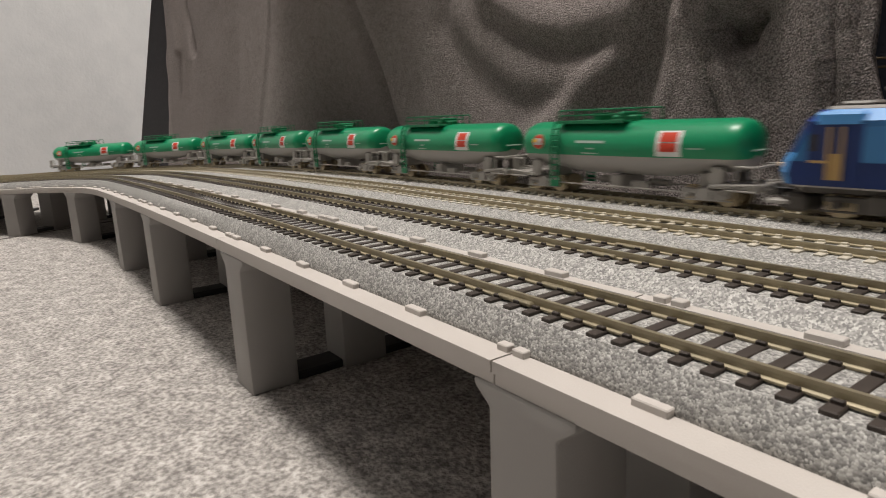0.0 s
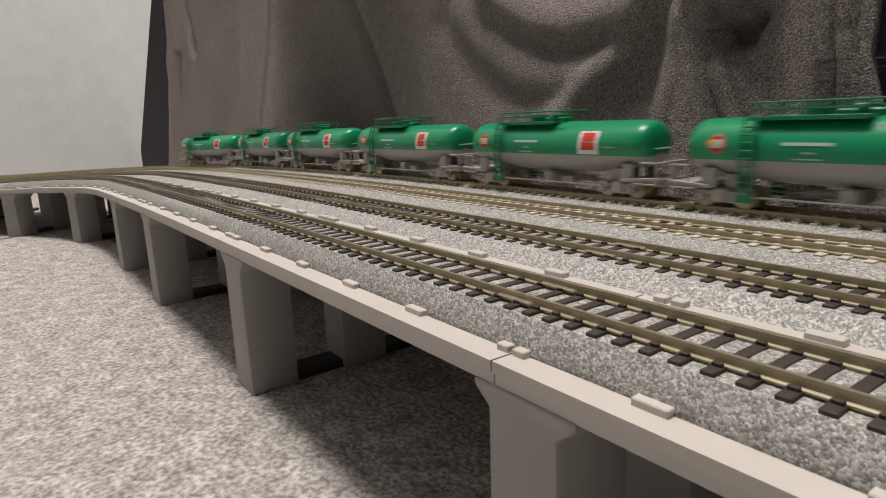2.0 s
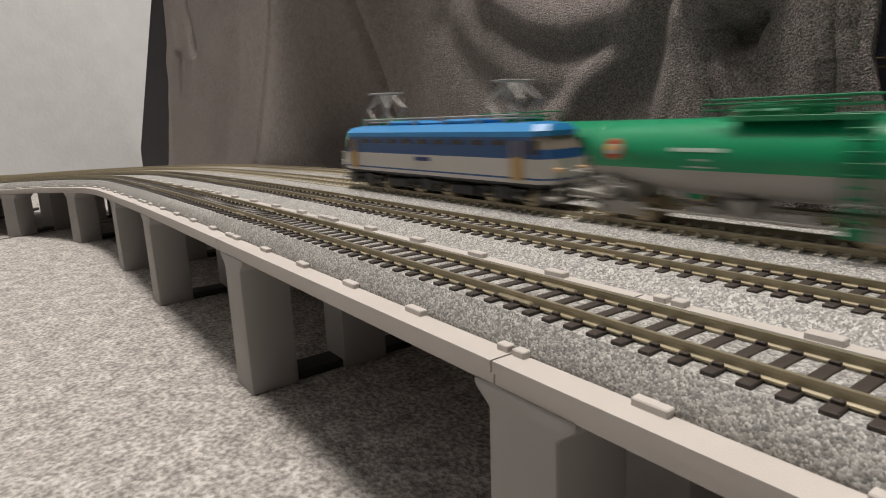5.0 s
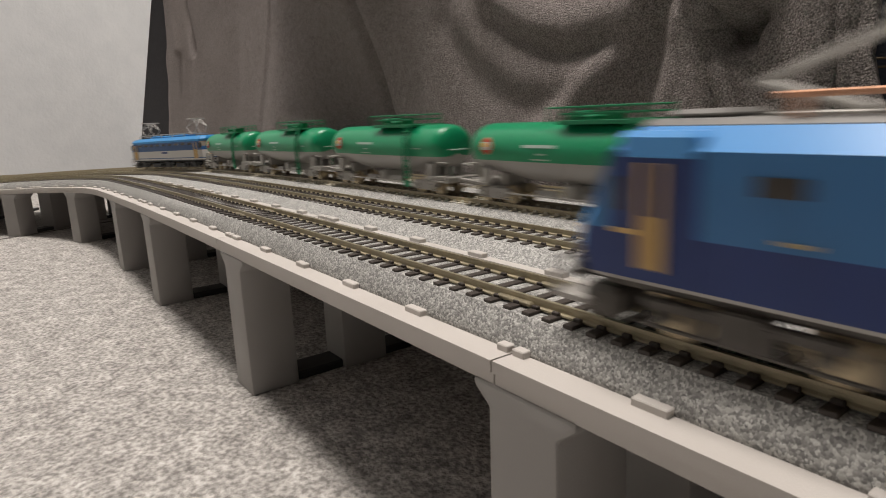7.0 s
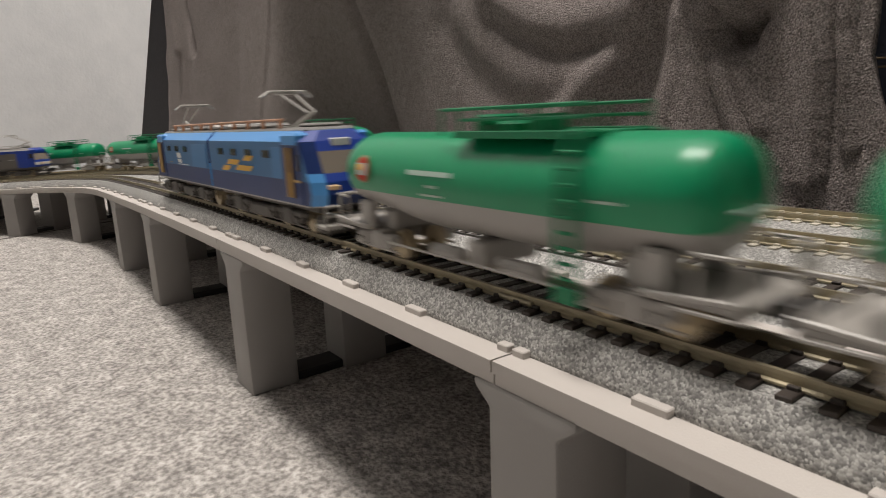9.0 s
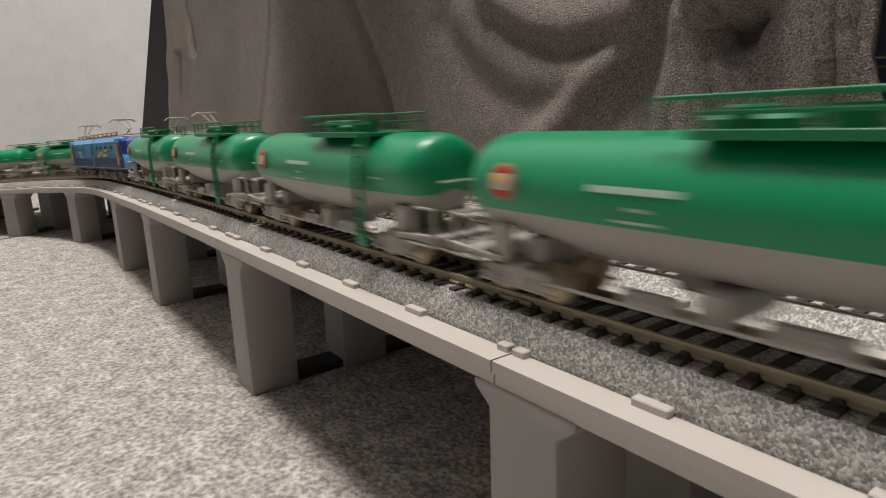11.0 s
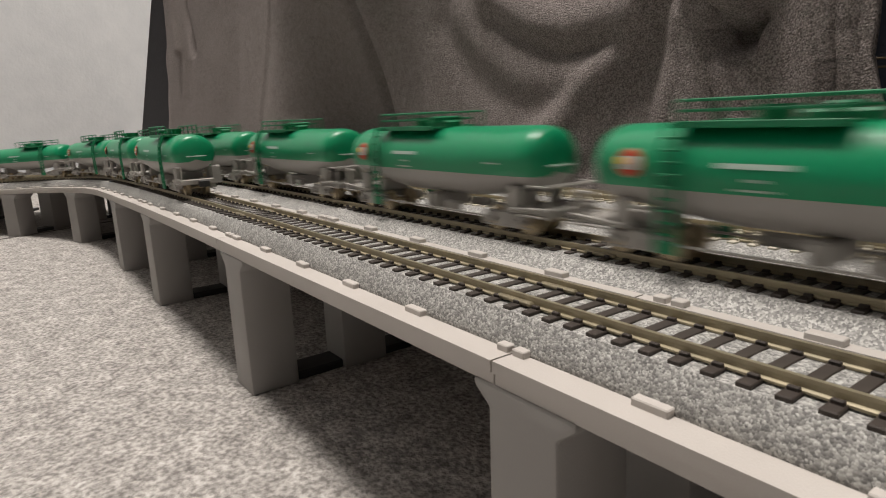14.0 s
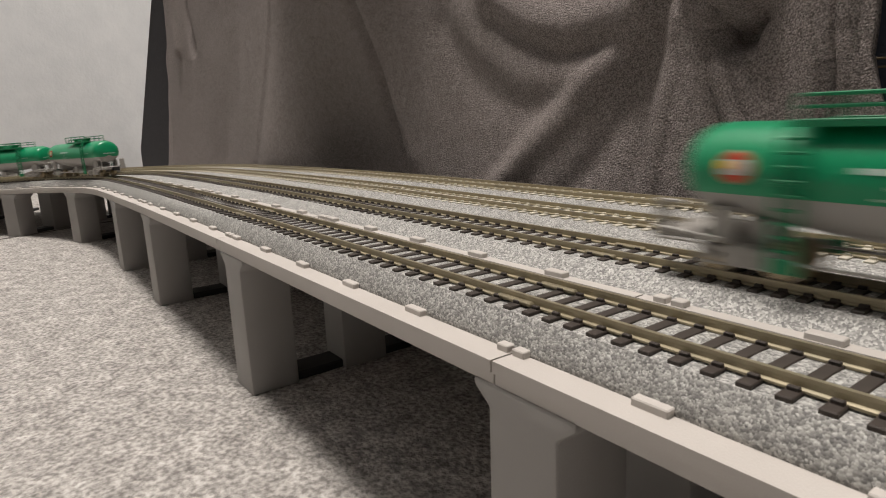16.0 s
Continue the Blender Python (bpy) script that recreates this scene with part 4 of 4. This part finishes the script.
    if style == 1:
        blocks("underframe", [(-0.0570, 0.0570, -0.0070, 0.0070, 0.0062, 0.0086), (-0.0230, -0.0170, -0.0078, 0.0078, 0.0030, 0.0064), (0.0170, 0.0230, -0.0078, 0.0078, 0.0030, 0.0064)], um, root, 0.0004)
    else:
        blocks("underframe", [(-0.0560, 0.0560, -0.0070, 0.0070, 0.0058, 0.0072), (-0.0265, -0.0130, -0.0082, 0.0082, 0.0018, 0.0052), (0.0130, 0.0265, -0.0082, 0.0082, 0.0018, 0.0052)], um, root, 0.0004)
    for x in (-0.0400, 0.0, 0.0400):
        bogie(root, x, 0.0120, LOCO_WHEEL, um, 0.0068, 0.0074)
    return root


# ---- the room's other things ----
def jeans():
    """Dark denim hung behind the blanket's end."""
    bm = bmesh.new()
    nx, nz = 30, 40
    grid = [[bm.verts.new((-0.16 + 0.32 * i / nx, -0.268 + 0.006 * noise.noise((i * 0.3, j * 0.12, 0)), 0.45 * j / nz)) for j in range(nz + 1)] for i in range(nx + 1)]
    for a, b in zip(grid, grid[1:]):
        for j in range(nz):
            bm.faces.new((a[j], b[j], b[j + 1], a[j + 1]))
    ob = part("denim_cloth", bm, M_DENIM, smooth=True, flat_angle=80)
    so = ob.modifiers.new("thickness", "SOLIDIFY")
    so.thickness = 0.003
    for z in (0.0955, 0.0985):
        part("seam", rod(bmesh.new(), (-0.02, -0.2625, z - 0.002), (0.12, -0.2625, z + 0.003), 0.0004, 6), M_THREAD, ob, "stitched seam")
    return tagged(ob, "dark navy denim cloth hanging behind the blanket", "cloth")


jeans()


def dark_cloth():
    """A smooth dark cloth that shows beyond the blanket's end."""
    bm = bmesh.new()
    nx, nz = 60, 60
    grid = []
    for i in range(nx + 1):
        col = []
        for j in range(nz + 1):
            z = 0.36 * j / nz
            end = min(1.30, 1.296 - 1.05 * (z - 0.05))
            x = 0.95 + (max(end, 0.98) - 0.95) * i / nx
            col.append(bm.verts.new((x, -0.268 + 0.028 * i / nx + 0.002 * math.sin(i * 0.16 + z * 4) * (1 - i / nx), z)))
        grid.append(col)
    for a, b in zip(grid, grid[1:]):
        for j in range(nz):
            bm.faces.new((a[j], b[j], b[j + 1], a[j + 1]))
    ob = part("dark_cloth", bm, M_DARKCLOTH, smooth=True, flat_angle=80)
    so = ob.modifiers.new("thickness", "SOLIDIFY")
    so.thickness, so.offset = 0.003, -1
    return tagged(ob, "smooth dark grey cloth hanging at the blanket's end", "cloth")


dark_cloth()


def carpet_seam():
    """The dark joint where two widths of carpet meet."""
    a, b = Vector((0.560, 0.20, 0)), Vector((0.700, -0.19, 0))
    d = (b - a).normalized()
    m = pose(*((a + b) / 2), 0, 0, math.degrees(math.atan2(d.y, d.x)))
    w = (b - a).length / 2
    ob = part('carpet_seam', put(bmesh.new(), -w, w, -0.0009, 0.0009, -0.002, 0.0006, 0.0002, m), M_UNDER)
    tagged(ob, 'thin dark seam between two widths of carpet', 'seam', kind='structure')


carpet_seam()


def ceiling_lamp():
    root = new("ceiling_light")
    root.location = (0.35, -0.06, 2.4)
    bm = bmesh.new()
    bmesh.ops.create_cone(bm, cap_ends=True, segments=40, radius1=0.27, radius2=0.22, depth=0.06)
    ob = part("housing", bm, M_CEIL, root, smooth=True)
    ob.location = (0, 0, -0.03)
    return tagged(root, "round white ceiling light", "ceiling light")


ceiling_lamp()

for k in range(4):
    track(k)

# ---- the trains ----
WAGON = {True: tank_wagon(True), False: tank_wagon(False)}
WAGON[True].scale = (1.05, 0.98, 0.98)
WAGON[False].scale = (1.05, 1.01, 1.01)
FIRST = {True: True, False: True}


def wagon(placard):
    if FIRST[placard]:
        FIRST[placard] = False
        return WAGON[placard]
    return copy_thing(WAGON[placard], Matrix())


def make_train(loco, half, count, placard, pitch):
    """The train's things, each with its distance behind the locomotive's rear coupling and half its wheelbase."""
    out = [(loco, -half, half * 0.66)]
    for i in range(count):
        out.append((wagon(placard), pitch * (i + 0.5), 0.0315))
    return out


BLUE = double_loco()
BLUE.scale = (1.05, 1.04, 1.04)
PALE, ROYAL = single_loco(0), single_loco(1)
PALE.scale = ROYAL.scale = (1.10, 1.03, 1.03)
TRAINS = [
    # track, way, things, places of the rear coupling: seconds, metres along the track
    (3, -1, make_train(BLUE, 0.0905, 7, True, 0.1025), [(0, 0.0830), (1, -0.004), (2, -0.0905), (3, -0.175), (4, -0.265), (4.2, -0.284), (6.3, -0.561), (7, -0.655), (16, -1.84)]),
    (2, 1, make_train(PALE, 0.0700, 5, False, 0.1065), [(0, -0.782), (4.0, -0.058), (4.2, -0.022), (6.3, 0.370), (6.5, 0.409), (7, 0.497), (7.5, 0.577), (8, 0.648), (8.5, 0.710), (9.2, 0.815), (11.5, 1.240), (16, 2.040)]),
    (0, 1, make_train(copy_thing(BLUE, Matrix()), 0.0920, 5, False, 0.1035), [(0, -1.050), (7, -0.121), (7.5, -0.055), (8, 0.011), (8.5, 0.071), (9.2, 0.160), (11.3, 0.441), (12, 0.538), (12.5, 0.605), (13, 0.671), (14, 0.793), (15, 0.908), (16, 1.030)]),
    (1, -1, make_train(ROYAL, 0.0700, 4, False, 0.1055), [(0, 0.124 + 13.2 * 0.1688), (16, 0.124 - 2.8 * 0.1688)]),
]


def place(k, s, half, way):
    """The pose of a thing whose middle is at s on track k."""
    a, _ = spot(u_of(k, s - half), OFF[k])
    b, _ = spot(u_of(k, s + half), OFF[k])
    if way < 0:
        a, b = b, a
    d = b - a
    m = (a + b) / 2
    return pose(*m, 0, -math.degrees(math.asin(d.z / d.length)), math.degrees(math.atan2(d.y, d.x)))


def along(knots, t):
    """The place at a time, gliding smoothly through the knots."""
    n = len(knots)
    rate = [(b[1] - a[1]) / (b[0] - a[0]) for a, b in zip(knots, knots[1:])]
    for i in range(n - 1):
        (t0, s0), (t1, s1) = knots[i], knots[i + 1]
        if t <= t1 or i == n - 2:
            h, q = t1 - t0, (t - t0) / (t1 - t0)
            v0 = (rate[max(i - 1, 0)] + rate[i]) / 2
            v1 = (rate[i] + rate[min(i + 1, n - 2)]) / 2
            return (1 + 2 * q) * (1 - q) ** 2 * s0 + q * (1 - q) ** 2 * h * v0 + q * q * (3 - 2 * q) * s1 + q * q * (q - 1) * h * v1


def motions():
    for k, way, things, knots in TRAINS:
        for thing, behind, half in things:
            rows = []
            for i in range(81):
                t = i * 0.2
                rows.append((t, place(k, along(knots, t) - way * behind, half, way)))
            walk(thing, rows)


motions()
